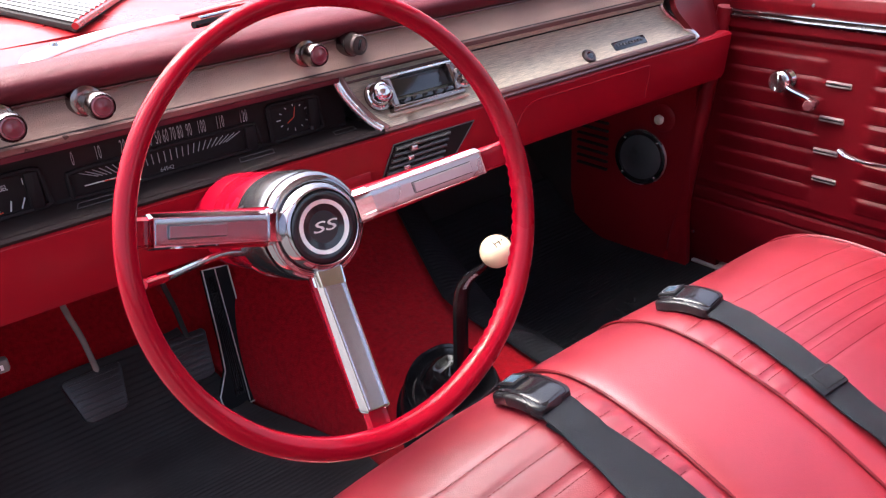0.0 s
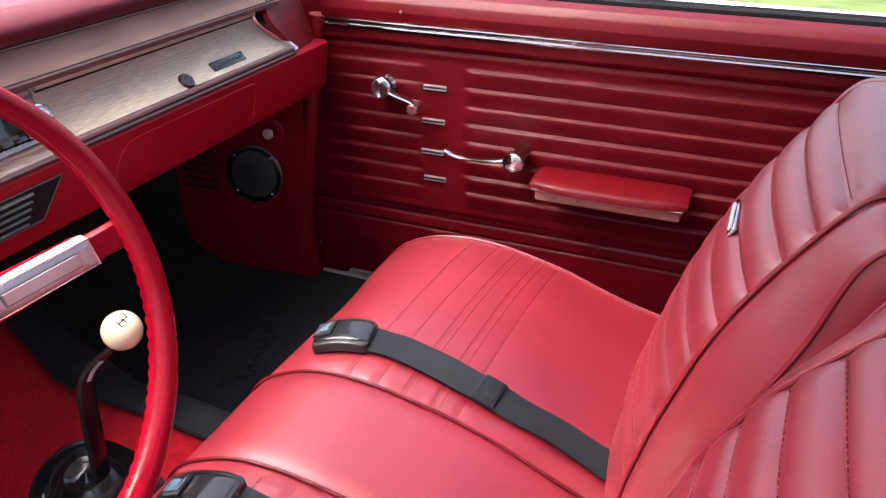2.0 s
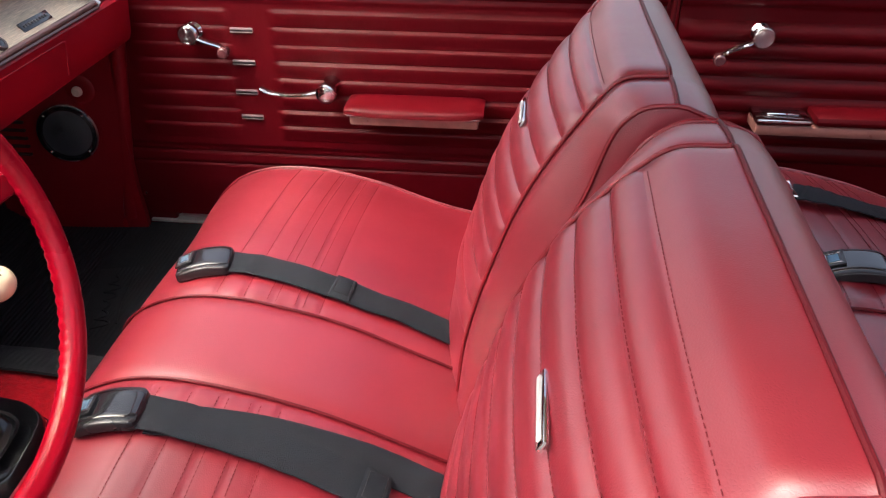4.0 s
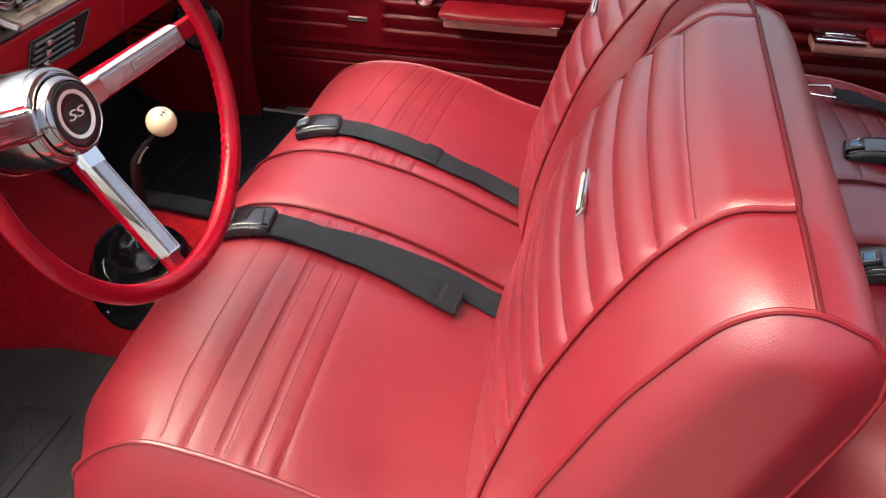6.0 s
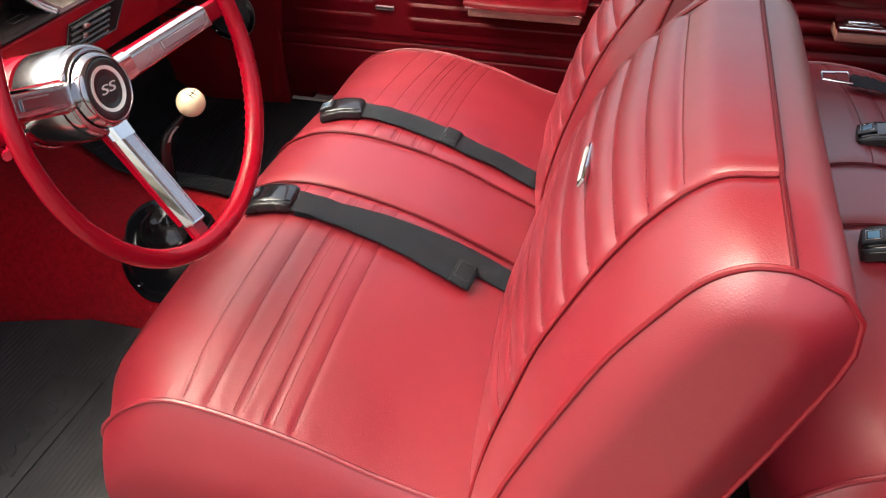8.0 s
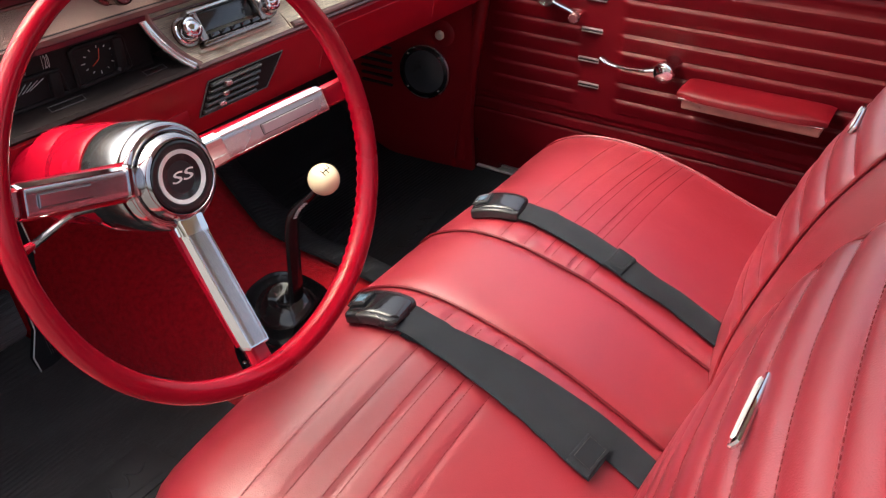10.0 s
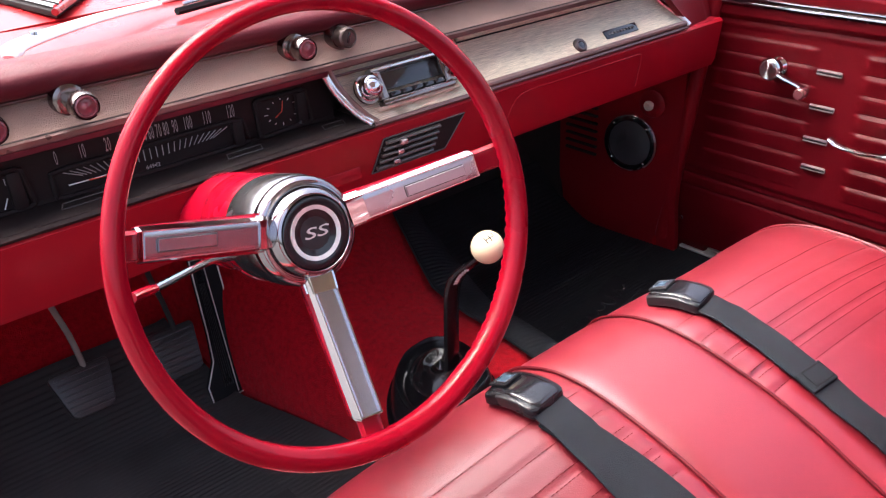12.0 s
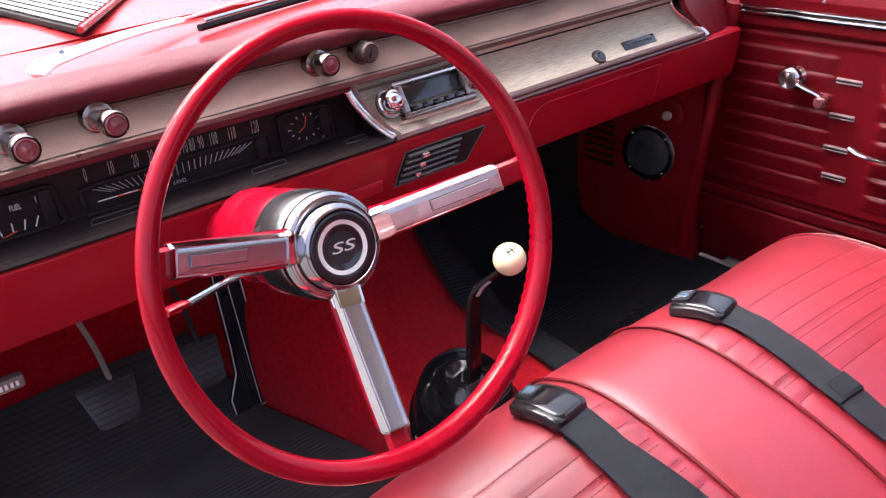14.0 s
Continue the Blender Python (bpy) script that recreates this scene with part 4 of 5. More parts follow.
def dash_vent():
    """Slatted heater control in a slanted frame under the radio."""
    v = thing("heater_control", "black slatted heater control with three small chrome sliders", "heater control", (0, 0, 0))

    def q(a, b, out):
        """a along, b up the slanted plate, both from 0 to 1."""
        lo, hi = Vector((-0.139 + 0.128 * a, 0, 0.538)), Vector((-0.119 + 0.143 * a, 0, 0.583))
        p = lo.lerp(hi, b)
        p.y = 0.2395 + 0.0053 * (0.583 - p.z) / 0.045 - out
        return p
    ring = [(0, 0), (1, 0), (1, 1), (0, 1)]
    part("plate", ([q(a, b, o) for o in (0.0015, -0.004) for a, b in ring], [(0, 1, 2, 3), (7, 6, 5, 4), (0, 4, 5, 1), (1, 5, 6, 2), (2, 6, 7, 3), (3, 7, 4, 0)]), DULL, v, smooth=False)
    for i in range(5):
        b = 0.12 + 0.185 * i
        part("slat", tube([q(0.04, b, 0.003), q(0.78 - 0.02 * i, b, 0.003)], 0.0041, 8, flat=0.7), VENT_GREY, v)
    for b in (0.22, 0.50, 0.78):
        part("slider", rbox((0.011, 0.007, 0.008), 0.002, facing(q(0.24, b, 0.008), (0, -1, 0))), SATIN, v, "small chrome slider")
    pts = []
    for s, t in zip(ring, ring[1:] + ring[:1]):
        pts += [q(*s, 0.002).lerp(q(*t, 0.002), k / 8) for k in range(8)]
    part("frame", tube(pts, 0.0010, 6, closed=True), DARKLINE, v)


dash_vent()
plate = thing("blanking_plate", "red blanking plate on the lower dash panel", "plate", (-0.190, 0.2432, 0.546))
part("cover", rbox((0.066, 0.003, 0.017), 0.001, pose(0, -0.0005, 0, -6.7, 0, 0)), PAINT, plate)

# ---- steering wheel and column ----
WC = Vector((-0.3725, -0.0635, 0.6415))
TILT = radians(15.5)
WN = Vector((0, -math.cos(TILT), math.sin(TILT)))
SILVER = material("silver_paint", (0.72, 0.72, 0.70), 0.35, 0.3)
WU, WV = Vector((1, 0, 0)), Vector((0, math.sin(TILT), math.cos(TILT)))


def on_wheel(r, deg, out=0.0):
    a = radians(deg)
    return WC + (WU * math.cos(a) + WV * math.sin(a)) * r + WN * out


wheel = thing("steering_wheel", "red three-spoke steering wheel with chrome spokes and black hub cap", "steering wheel", (0, 0, 0))


def rim_radius(deg):
    """The rim is slim over the top and fuller at the lower grip."""
    a = radians(deg)
    return 0.0101 + 0.0013 * math.cos(a) - 0.0018 * math.sin(a)


def rim():
    """A round cord with a moulding line round its inner side and finger scallops under the lower grip."""
    n, seg = 480, 28
    verts = []
    for i in range(n):
        deg = 360 * i / n
        r = rim_radius(deg)
        mid = 0.2038 - r
        turn = deg if deg > 180 else deg + 360
        grip = smooth(296, 304, turn) * (1 - smooth(366, 376, turn))
        wave = 0.5 + 0.5 * math.sin(radians(deg * 360 / 3.4))
        for k in range(seg):
            q = 2 * math.pi * k / seg
            inner = max(0.0, math.cos(q - 3.95)) ** 2
            line = bell(q - 2.62, 0.16)
            rr = r * (1 - 0.12 * grip * inner * wave + 0.055 * line * (1 - grip))
            verts.append(tuple(on_wheel(mid + rr * math.cos(q), deg, rr * math.sin(q))))
    faces = [(i * seg + k, ((i + 1) % n) * seg + k, ((i + 1) % n) * seg + (k + 1) % seg, i * seg + (k + 1) % seg) for i in range(n) for k in range(seg)]
    return verts, faces


part("rim", rim(), RIM_RED, wheel, "glossy red rim with finger grips")


def spoke(deg, reach, tip, root=0.044, foot=-0.064):
    a = radians(deg)
    d = WU * math.cos(a) + WV * math.sin(a)
    s = WN.cross(d).normalized()

    def bar(w0, w1, r0, r1, o0, o1, thick, deep):
        def f(u, k):
            return WC + d * (r0 + (r1 - r0) * u) + s * ((w0 + (w1 - w0) * u) * k) + WN * (o0 + (o1 - o0) * u - thick * smooth(0.72, 1.0, abs(k)))
        return sheet(f, lin(0, 1, 8), [-1, -0.97, -0.93, -0.88, -0.82, -0.75, -0.6, -0.3, 0, 0.3, 0.6, 0.75, 0.82, 0.88, 0.93, 0.97, 1], deep)

    def bevelled(f0, f1, w0, w1, drop):
        """A solid bar: flat face, sloping sides, and a small slope at the outer end."""
        rings = []
        for u, sink, tuck in ((0, 0, 1), (0.25, 0, 1), (0.5, 0, 1), (0.75, 0, 1), (0.978, 0, 1), (1.0, 0.0035, 0.93)):
            f, w = (f0 + (f1 - f0) * u) * tuck, (w0 + (w1 - w0) * u) * (0.5 + 0.5 * tuck)
            o, r = foot + (tip - foot) * u, root + (reach - root) * u
            rings.append([WC + d * r + s * x + WN * (o + z) for x, z in ((-w + 0.001, -drop - 0.006), (-w, -drop), (-f, -sink), (f, -sink), (w, -drop), (w - 0.001, -drop - 0.006))])
        n = 6
        faces = [(i * n + k, (i + 1) * n + k, (i + 1) * n + (k + 1) % n, i * n + (k + 1) % n) for i in range(len(rings) - 1) for k in range(n)]
        faces += [tuple(range(n)), tuple(range(len(rings) * n - 1, (len(rings) - 1) * n - 1, -1))]
        return [p for ring in rings for p in ring], faces

    def plate(w0, w1, r0, r1, o0, o1, up):
        slope = (o1 - o0) / (reach - root)
        return sheet(lambda u, k: WC + d * (r0 + (r1 - r0) * u) + s * ((w0 + (w1 - w0) * u) * k) + WN * (o0 + slope * (r0 + (r1 - r0) * u - root) + up - 0.0007 * smooth(0.88, 1, abs(k))), lin(0, 1, 6), [-1, -0.95, -0.9, -0.5, 0, 0.5, 0.9, 0.95, 1], 0.002)
    base = part("spoke_base", bar(0.0185, 0.0150, 0.03, reach - 0.004, foot - 0.012, tip - 0.010, 0.004, 0.009), RIM_RED, wheel, "red spoke backing")
    sp = part("spoke", bevelled(0.0124, 0.0114, 0.0158, 0.0142, 0.011), CHROME, wheel, "polished chrome spoke with wide bevels", smooth=False)
    part("spoke_face", plate(0.0114, 0.0104, root + 0.012, reach - 0.0045, foot, tip, 0.0009), SPOKE, sp, "satin face of the spoke")
    part("spoke_neck", bar(0.0172, 0.0165, root - 0.004, root + 0.012, foot + 0.0012, foot + 0.0070, 0.009, 0.0054), CHROME, sp, "polished neck at the hub")
    part("rim_joint", bar(0.0122, 0.0125, reach - 0.004, 0.1945, tip - 0.0075, -0.0015, 0.005, 0.009), RIM_RED, wheel)
    if deg > 200:
        return
    slope = (tip - foot) / (reach - root)

    def bar_at(r, w, up):
        return WC + d * r + s * w + WN * (foot + slope * (r - root) + up)
    ring = ((reach - 0.070, -0.0052), (reach - 0.015, -0.0052), (reach - 0.015, 0.0052), (reach - 0.070, 0.0052))
    low, top = [bar_at(r, w, 0.0008) for r, w in ring], [bar_at(r + (0.0008 if r < reach - 0.04 else -0.0008), w * 0.86, 0.0030) for r, w in ring]
    part("horn_bar", (low + top, [(4, 5, 6, 7), (0, 1, 5, 4), (1, 2, 6, 5), (2, 3, 7, 6), (3, 0, 4, 7)]), SPOKE, sp, "raised horn bar", smooth=False)
    pts = []
    for p, q in zip(low, low[1:] + low[:1]):
        pts += [p.lerp(q, k / 6) for k in range(6)]
    part("horn_slot", tube(pts, 0.0007, 6, closed=True), DARKLINE, sp, "dark joint round the horn bar")


for deg, reach, tip in ((163.8, 0.172, -0.016), (6.0, 0.163, -0.009), (262.6, 0.169, -0.006)):
    spoke(deg, reach, tip)
HC = WC + WN * 0.009 - WU * 0.003
HUB = [(0.0001, -0.152), (0.038, -0.152), (0.0505, -0.150), (0.0530, -0.145), (0.0535, -0.104), (0.0515, -0.088), (0.0475, -0.081), (0.0455, -0.075)]
part("hub_shell", lathe(HUB, HC, WN, 64), SHADED_CHROME, wheel, "chrome hub shell with dark reflections in its colour")
RING = [(0.0460, -0.096), (0.0512, -0.093), (0.0520, -0.088), (0.0514, -0.0825), (0.0494, -0.0780), (0.0462, -0.0755), (0.0440, -0.0752), (0.0432, -0.0768), (0.0425, -0.0768), (0.0418, -0.0735), (0.0402, -0.0690), (0.0382, -0.0655), (0.0364, -0.0635), (0.0352, -0.0628), (0.0345, -0.0636), (0.0340, -0.0660)]
part("hub_ring", lathe(RING, HC, WN, 72), DIM_CHROME, wheel, "stepped chrome ring")
part("horn_cap", lathe([(0.0341, -0.0655), (0.0334, -0.0638), (0.0320, -0.0634), (0.026, -0.0645), (0.012, -0.0662), (0.0001, -0.0668)], HC, WN, 48), GLOSS, wheel, "concave gloss black cap")
part("cap_ring", lathe([(0.0214, -0.0660), (0.0216, -0.0640), (0.0254, -0.0632), (0.0256, -0.0655)], HC, WN, 48), SILVER, wheel, "silver ring")
part("cap_disc", lathe([(0.0212, -0.0656), (0.010, -0.0660), (0.0001, -0.0662)], HC, WN, 40), BLACK, wheel)
lettering("SS", 0.0142, facing(HC + WN * -0.0654, WN, WV, -4), SILVER, wheel, "hub_lettering", 0.0005, 0.22, 1.95)

column = thing("steering_column", "glossy red steering column with chrome stalk", "steering column", (0, 0, 0))
part("jacket", lathe([(0.040, -0.146), (0.0510, -0.148), (0.0525, -0.154), (0.0525, -0.206), (0.0512, -0.208), (0.0512, -0.210), (0.0525, -0.212), (0.0525, -0.248), (0.046, -0.250), (0.036, -0.262), (0.034, -0.60), (0.0001, -0.60)], WC, WN, 48), RIM_RED, column, "glossy red column jacket")
st = [Vector((-0.415, 0.075, 0.585)), Vector((-0.452, 0.058, 0.601)), Vector((-0.527, 0.0, 0.626))]
part("stalk", tube(spline(st, 12), 0.0035, 10), CHROME, column, "chrome turn signal stalk")
part("stalk_tip", tube([(-0.522, 0.004, 0.6245), (-0.535, -0.008, 0.631), (-0.549, -0.022, 0.638)], [0.0036, 0.0046, 0.0044], 10), RIM_RED, column, "red plastic stalk tip")
part("lower_retainer", tube([on_wheel(0.054, d, -0.150) for d in range(215, 326, 10)], 0.0022, 8), CHROME, column, "chrome retainer under the column")

# ---- gear lever ----
gear = thing("gear_lever", "black floor gear lever with ivory ball knob", "gear lever", (-0.09, 0.15, 0.20))
G = Vector((-0.09, 0.15, 0.20))


def rel(*p):
    return Vector(p) - G


lever = spline([rel(-0.098, 0.152, 0.20), rel(-0.099, 0.146, 0.25), rel(-0.098, 0.143, 0.33), rel(-0.095, 0.141, 0.380), rel(-0.088, 0.134, 0.406), rel(-0.075, 0.115, 0.428), rel(-0.068, 0.101, 0.446)], 40)
part("lever", tube(lever, [0.0135 if i < 24 else 0.0135 - 0.0085 * (i - 24) / 15 for i in range(40)], 10, flat=0.5), BOOT, gear, "flat black steel lever")
for k in range(7):
    p = lever[23 + k] + Vector((-0.004, -0.006, 0.001))
    part("print_bar", rbox((0.006, 0.002, 0.0028), 0.0004, pose(*p, 0, 0, -25)), GREYPRINT, gear)
bc = rel(-0.0665, 0.0985, 0.4535)
part("ball_knob", lathe([(max(0.0225 * math.sin(math.pi * i / 24), 0.0001), -0.0225 * math.cos(math.pi * i / 24)) for i in range(25)], bc, (0, 0, 1), 40), IVORY, gear, "ivory ball knob with shift pattern")


def ball_line(a, b):
    """A fine engraved line on the crown of the ball, in a plane facing up and back."""
    n0 = Vector((-0.22, -0.45, 0.86)).normalized()
    u = (Vector((1, 0, 0)) - n0 * n0.x).normalized()
    w = n0.cross(u)
    pts = []
    for k in range(6):
        f = k / 5
        d = n0 + u * (a[0] + (b[0] - a[0]) * f) + w * (a[1] + (b[1] - a[1]) * f)
        pts.append(bc + d.normalized() * 0.0225)
    part("shift_pattern", tube(pts, 0.0008, 4), BLACK, gear)


ball_line((-0.30, 0), (0.30, 0))
ball_line((-0.30, -0.26), (-0.30, 0.26))
ball_line((0.0, -0.26), (0.0, 0.26))
ball_line((0.30, 0.0), (0.30, 0.26))
BX, BY = -0.104, 0.178


def boot(u, a):
    """Flange on the hump, a skirt up to a raised ring, and the sunken middle round the lever."""
    ca, sa = math.cos(a), math.sin(a)
    ca, sa = math.copysign(abs(ca) ** 0.8, ca), math.copysign(abs(sa) ** 0.8, sa)
    r = 1 - 0.10 * smooth(0, 0.20, u) - 0.12 * smooth(0.20, 0.45, u) - 0.20 * smooth(0.45, 0.70, u) - 0.58 * smooth(0.72, 1.0, u)
    wob = 1 + 0.05 * noise.noise((2 * ca, 2 * sa, 4))
    x, y = BX + 0.076 * r * ca * wob, BY - 0.012 + 0.086 * r * sa * wob
    base = tunnel_z(x, y) + 0.005
    h = 0.003 * smooth(0, 0.06, u) + 0.034 * smooth(0.12, 0.40, u) - 0.017 * bell(u - 0.60, 0.075) + 0.006 * math.sin(u * 46) * smooth(0.62, 0.7, u) + 0.010 * smooth(0.70, 0.95, u)
    return Vector((x, y, base + h)) - G


part("boot", grid(lambda a, u: boot(u, a), [2 * math.pi * i / 56 for i in range(56)], lin(0, 1, 44), wrap_u=True), BOOT, gear, "black rubber boot")


def bezel(u, a):
    return boot(0.12, a)


for a in (75, 160, 228, 310):
    p = bezel(0.6, radians(a)) + Vector((0, 0, 0.002))
    part("screw", lathe([(0.0001, 0.003), (0.0035, 0.002), (0.0045, 0), (0.0001, 0)], p, (0, 0, 1), 12), CHROME, gear)

# ---- pedals ----
ARM = material("grey_paint", (0.17, 0.15, 0.13), 0.5, vary=0.25, scale=30)
acc = thing("accelerator_pedal", "long black accelerator pedal with bright edging", "pedal", (-0.276, 0.545, 0.068))
ap = [(-0.036, 0.0), (0.036, 0.0), (0.052, 0.245), (0.006, 0.250), (-0.006, 0.12), (-0.013, 0.07), (-0.036, 0.03)]
tm = facing((0, 0.005, 0.0), (0, -0.93, 0.36), (0, 0.36, 0.93))
bm_v = [(x, y, 0.006) for x, y in ap] + [(x, y, -0.006) for x, y in ap]
k = len(ap)
bm_f = [tuple(range(k)), tuple(range(2 * k - 1, k - 1, -1))] + [(i, i + k, (i + 1) % k + k, (i + 1) % k) for i in range(k)]
part("pad", moved((bm_v, bm_f), tm), RUBBER, acc, "black rubber pad", smooth=False)
edge = [tm @ Vector((x, y, 0.007)) for x, y in ap]
ep = []
for a, b in zip(edge, edge[1:] + edge[:1]):
    ep += [a.lerp(b, i / 5) for i in range(5)]
part("bright_edge", tube(ep, 0.0013, 6, closed=True), ALU, acc, "bright metal edge")
part("centre_line", tube([tm @ Vector((0.012, 0.004, 0.007)), tm @ Vector((0.028, 0.246, 0.007))], 0.0011, 6), ALU, acc)
for i in range(5):
    part("groove", tube([tm @ Vector((-0.008 + i * 0.004, 0.02, 0.0065)), tm @ Vector((0.012 + i * 0.002, 0.235, 0.0065))], 0.0008, 4), BLACK, acc)


def pedal(name, c, w, h, arm_top, label, arm=ARM):
    p = thing(name, label, "pedal", c)
    n = (0, -0.80, 0.60)
    m = facing((0, 0, 0), n)
    out = [(-0.56, 0.42), (-0.50, 0.50), (0.50, 0.50), (0.56, 0.42), (0.40, -0.42), (0.30, -0.50), (-0.30, -0.50), (-0.40, -0.42)]
    part("pad", moved(prism([(w * q[0], h * q[1]) for q in out], -0.008, 0.008, "z", 0.002), m), PEDAL, p, "ribbed black rubber pad")
    for i in range(7):
        y = -h * 0.38 + i * h * 0.76 / 6
        part("pad_rib", rbox((w * (0.78 + 0.18 * i / 6), h * 0.05, 0.003), 0.001, m @ pose(0, y, 0.0085)), PEDAL, p)
    pts = spline([(0.01, 0.012, 0.02), (0.005, 0.03, 0.08), (-0.01, 0.02, 0.16), Vector(arm_top) - Vector(c)], 16)
    part("arm", tube(pts, 0.0045, 8, flat=0.7), arm, p, "painted pedal arm")
    return p


pedal("clutch_pedal", (-0.508, 0.50, 0.234), 0.078, 0.072, (-0.530, 0.36, 0.52), "black rubber clutch pedal on a steel arm")
pedal("brake_pedal", (-0.357, 0.53, 0.212), 0.072, 0.080, (-0.38, 0.45, 0.52), "black rubber brake pedal on a steel arm", UNDER)

rel_h = thing("brake_release", "grey pull handle with illegible print under the dash", "handle", (-0.645, 0.36, 0.412))
part("grip", rbox((0.052, 0.014, 0.018), 0.004), ARM, rel_h, "grey metal grip")
part("shank", rod((0, 0.005, 0.0), (0, 0.10, 0.03), 0.005), UNDER, rel_h)
for i in range(6):
    part("print_bar", rbox((0.0035, 0.0012, 0.007), 0.0003, pose(-0.014 + i * 0.0062, -0.0072, 0.0)), WHITE, rel_h)

# ---- mats, sill, speaker ----
def mat_sheet(left, right, y0, y1, lift):
    """Ribbed rubber mat: fine ribs run from side to side inside a smooth border; left and right give its edges."""
    n = int((y1 - y0) / 0.0018)

    def f(u, y):
        l, r = left(y), right(y)
        x = l + (r - l) * u
        inner = smooth(0.0, 0.012, u) * smooth(1.0, 0.985, u)
        rib = (0.0008 + 0.0010 * smooth(0.30, 0.42, y)) * max(0.0, math.sin(2 * math.pi * y / 0.009)) * (1 if inner > 0.99 else 0)
        base = max(floor_z(y), tunnel_z(x, y) if abs(x - TX) < tunnel_half(y) * 0.999 else 0.0)
        return (x, y, base + lift + rib + 0.003 * (1 - inner) + 0.003 * noise.noise((x * 7, y * 7, 1)))
    us = sorted(set(lin(0, 1, 24) + lin(0.0, 0.30, 26)))
    return sheet(f, us, lin(y0, y1, n), -0.004)


dm = thing("floor_mat", "black ribbed rubber floor mat in the driver footwell", "floor mat", (0, 0, 0), "floor mats")
part("mat", mat_sheet(lambda y: -0.71, lambda y: -0.194 - 0.30 * max(0.0, y - 0.30), -0.10, 0.70, 0.006), LIT_DUSTY, dm)
pm = thing("floor_mat", "black ribbed rubber floor mat in the passenger footwell", "floor mat", (0, 0, 0), "floor mats")
part("mat", mat_sheet(lambda y: 0.040 + 0.34 * max(0.0, y - 0.36), lambda y: 0.715, -0.10, 0.71, 0.008), RUBBER, pm)
for mt, mat, x, y, tw in ((pm, RUBBER, 0.415, 0.272, 14), (dm, LIT_DUSTY, -0.44, 0.235, 0)):
    m = pose(x, y, floor_z(y) + 0.0115, 0, 0, tw)
    part("logo_plate", rbox((0.235, 0.085, 0.003), 0.001, m), mat, mt, "smooth raised name plate")
    loops = [m @ Vector((-0.090 + 0.180 * i / 119 - 0.003 * math.sin(i / 119 * 38), 0.004 + (0.012 - 0.005 * i / 119 + 0.006 * math.cos(i / 119 * 9)) * math.cos(i / 119 * 38), 0.0016)) for i in range(120)]
    part("emblem", tube(loops, 0.0024, 6), mat, mt, "raised looping emblem")
    part("emblem_underline", tube([m @ Vector((-0.080 + 0.17 * i / 9, -0.026 + 0.004 * math.sin(i * 0.5), 0.0016)) for i in range(10)], 0.0022, 6), mat, mt)
sp = thing("sill_plate", "bright metal door sill plate", "sill plate", (0.735, -0.2, 0.075), kind="structure")
part("plate", rbox((0.036, 1.06, 0.006), 0.002, pose(0.004, -0.01, 0)), ALU, sp)
part("raised_rib", rbox((0.006, 1.05, 0.003), 0.001, pose(0.01, 0, 0.004)), ALU, sp)

spk = thing("door_speaker", "round black loudspeaker with chrome ring on the kick panel", "speaker", (0.658, 0.424, 0.312))
sn = Vector((-0.985, -0.15, 0.05)).normalized()
part("ring", lathe([(0.050, 0.0), (0.060, 0.0), (0.061, 0.004), (0.058, 0.008), (0.051, 0.009), (0.049, 0.005)], (0, 0, 0), sn, 48), GLOSS, spk, "black ring with bright edge")
part("bright_edge", lathe([(0.0605, 0.001), (0.0625, 0.003), (0.0610, 0.006), (0.0595, 0.006)], (0, 0, 0), sn, 48), SATIN, spk)
part("grille", lathe([(0.050, 0.004), (0.035, 0.0075), (0.0001, 0.009)], (0, 0, 0), sn, 40), GRILLE, spk)
bx, by = basis(sn)[:2]
holes = []
for i in range(-7, 8):
    for j in range(-7, 8):
        a, b = i * 0.0055 + (j % 2) * 0.00275, j * 0.0048
        if math.hypot(a, b) < 0.036:
            holes.append(lathe([(0.0013, 0.0), (0.0018, 0.0009), (0.0022, 0.0)], bx * a + by * b + sn * (0.0088 - 1.9 * (a * a + b * b)), sn, 6))
tagged(part("mesh", merge(*holes), BLACK, spk), kind="stuff")
for a in (45, 135, 225, 315):
    part("screw", lathe([(0.0001, 0.003), (0.003, 0.002), (0.0035, 0), (0.0001, 0)], (bx * math.cos(radians(a)) + by * math.sin(radians(a))) * 0.0545 + sn * 0.0085, sn, 10), CHROME, spk)
kb = thing("vent_knob", "small white pull knob on the kick panel", "knob", (0.662, 0.378, 0.407))
part("recess", lathe([(0.030, 0.0005), (0.026, 0.003), (0.016, 0.003), (0.0001, 0.001)], (0, 0, 0), (-1, -0.1, 0), 24), KICK, kb, "round moulded boss")
part("ball", lathe([(0.0001, 0.022), (0.007, 0.021), (0.0105, 0.016), (0.0105, 0.012), (0.006, 0.006), (0.004, 0.0), (0.0001, 0.0)], (0, 0, 0), (-1, -0.1, 0), 20), material("old_white_plastic", (0.55, 0.5, 0.42), 0.35), kb)
gr = thing("kick_vent", "dark slotted fresh air grille in the kick panel", "vent", (0.655, 0.56, 0.33))
for i in range(9):
    part("slat", rbox((0.008, 0.09, 0.006), 0.002, pose(0, 0, -0.07 + i * 0.018)), UNDER, gr)


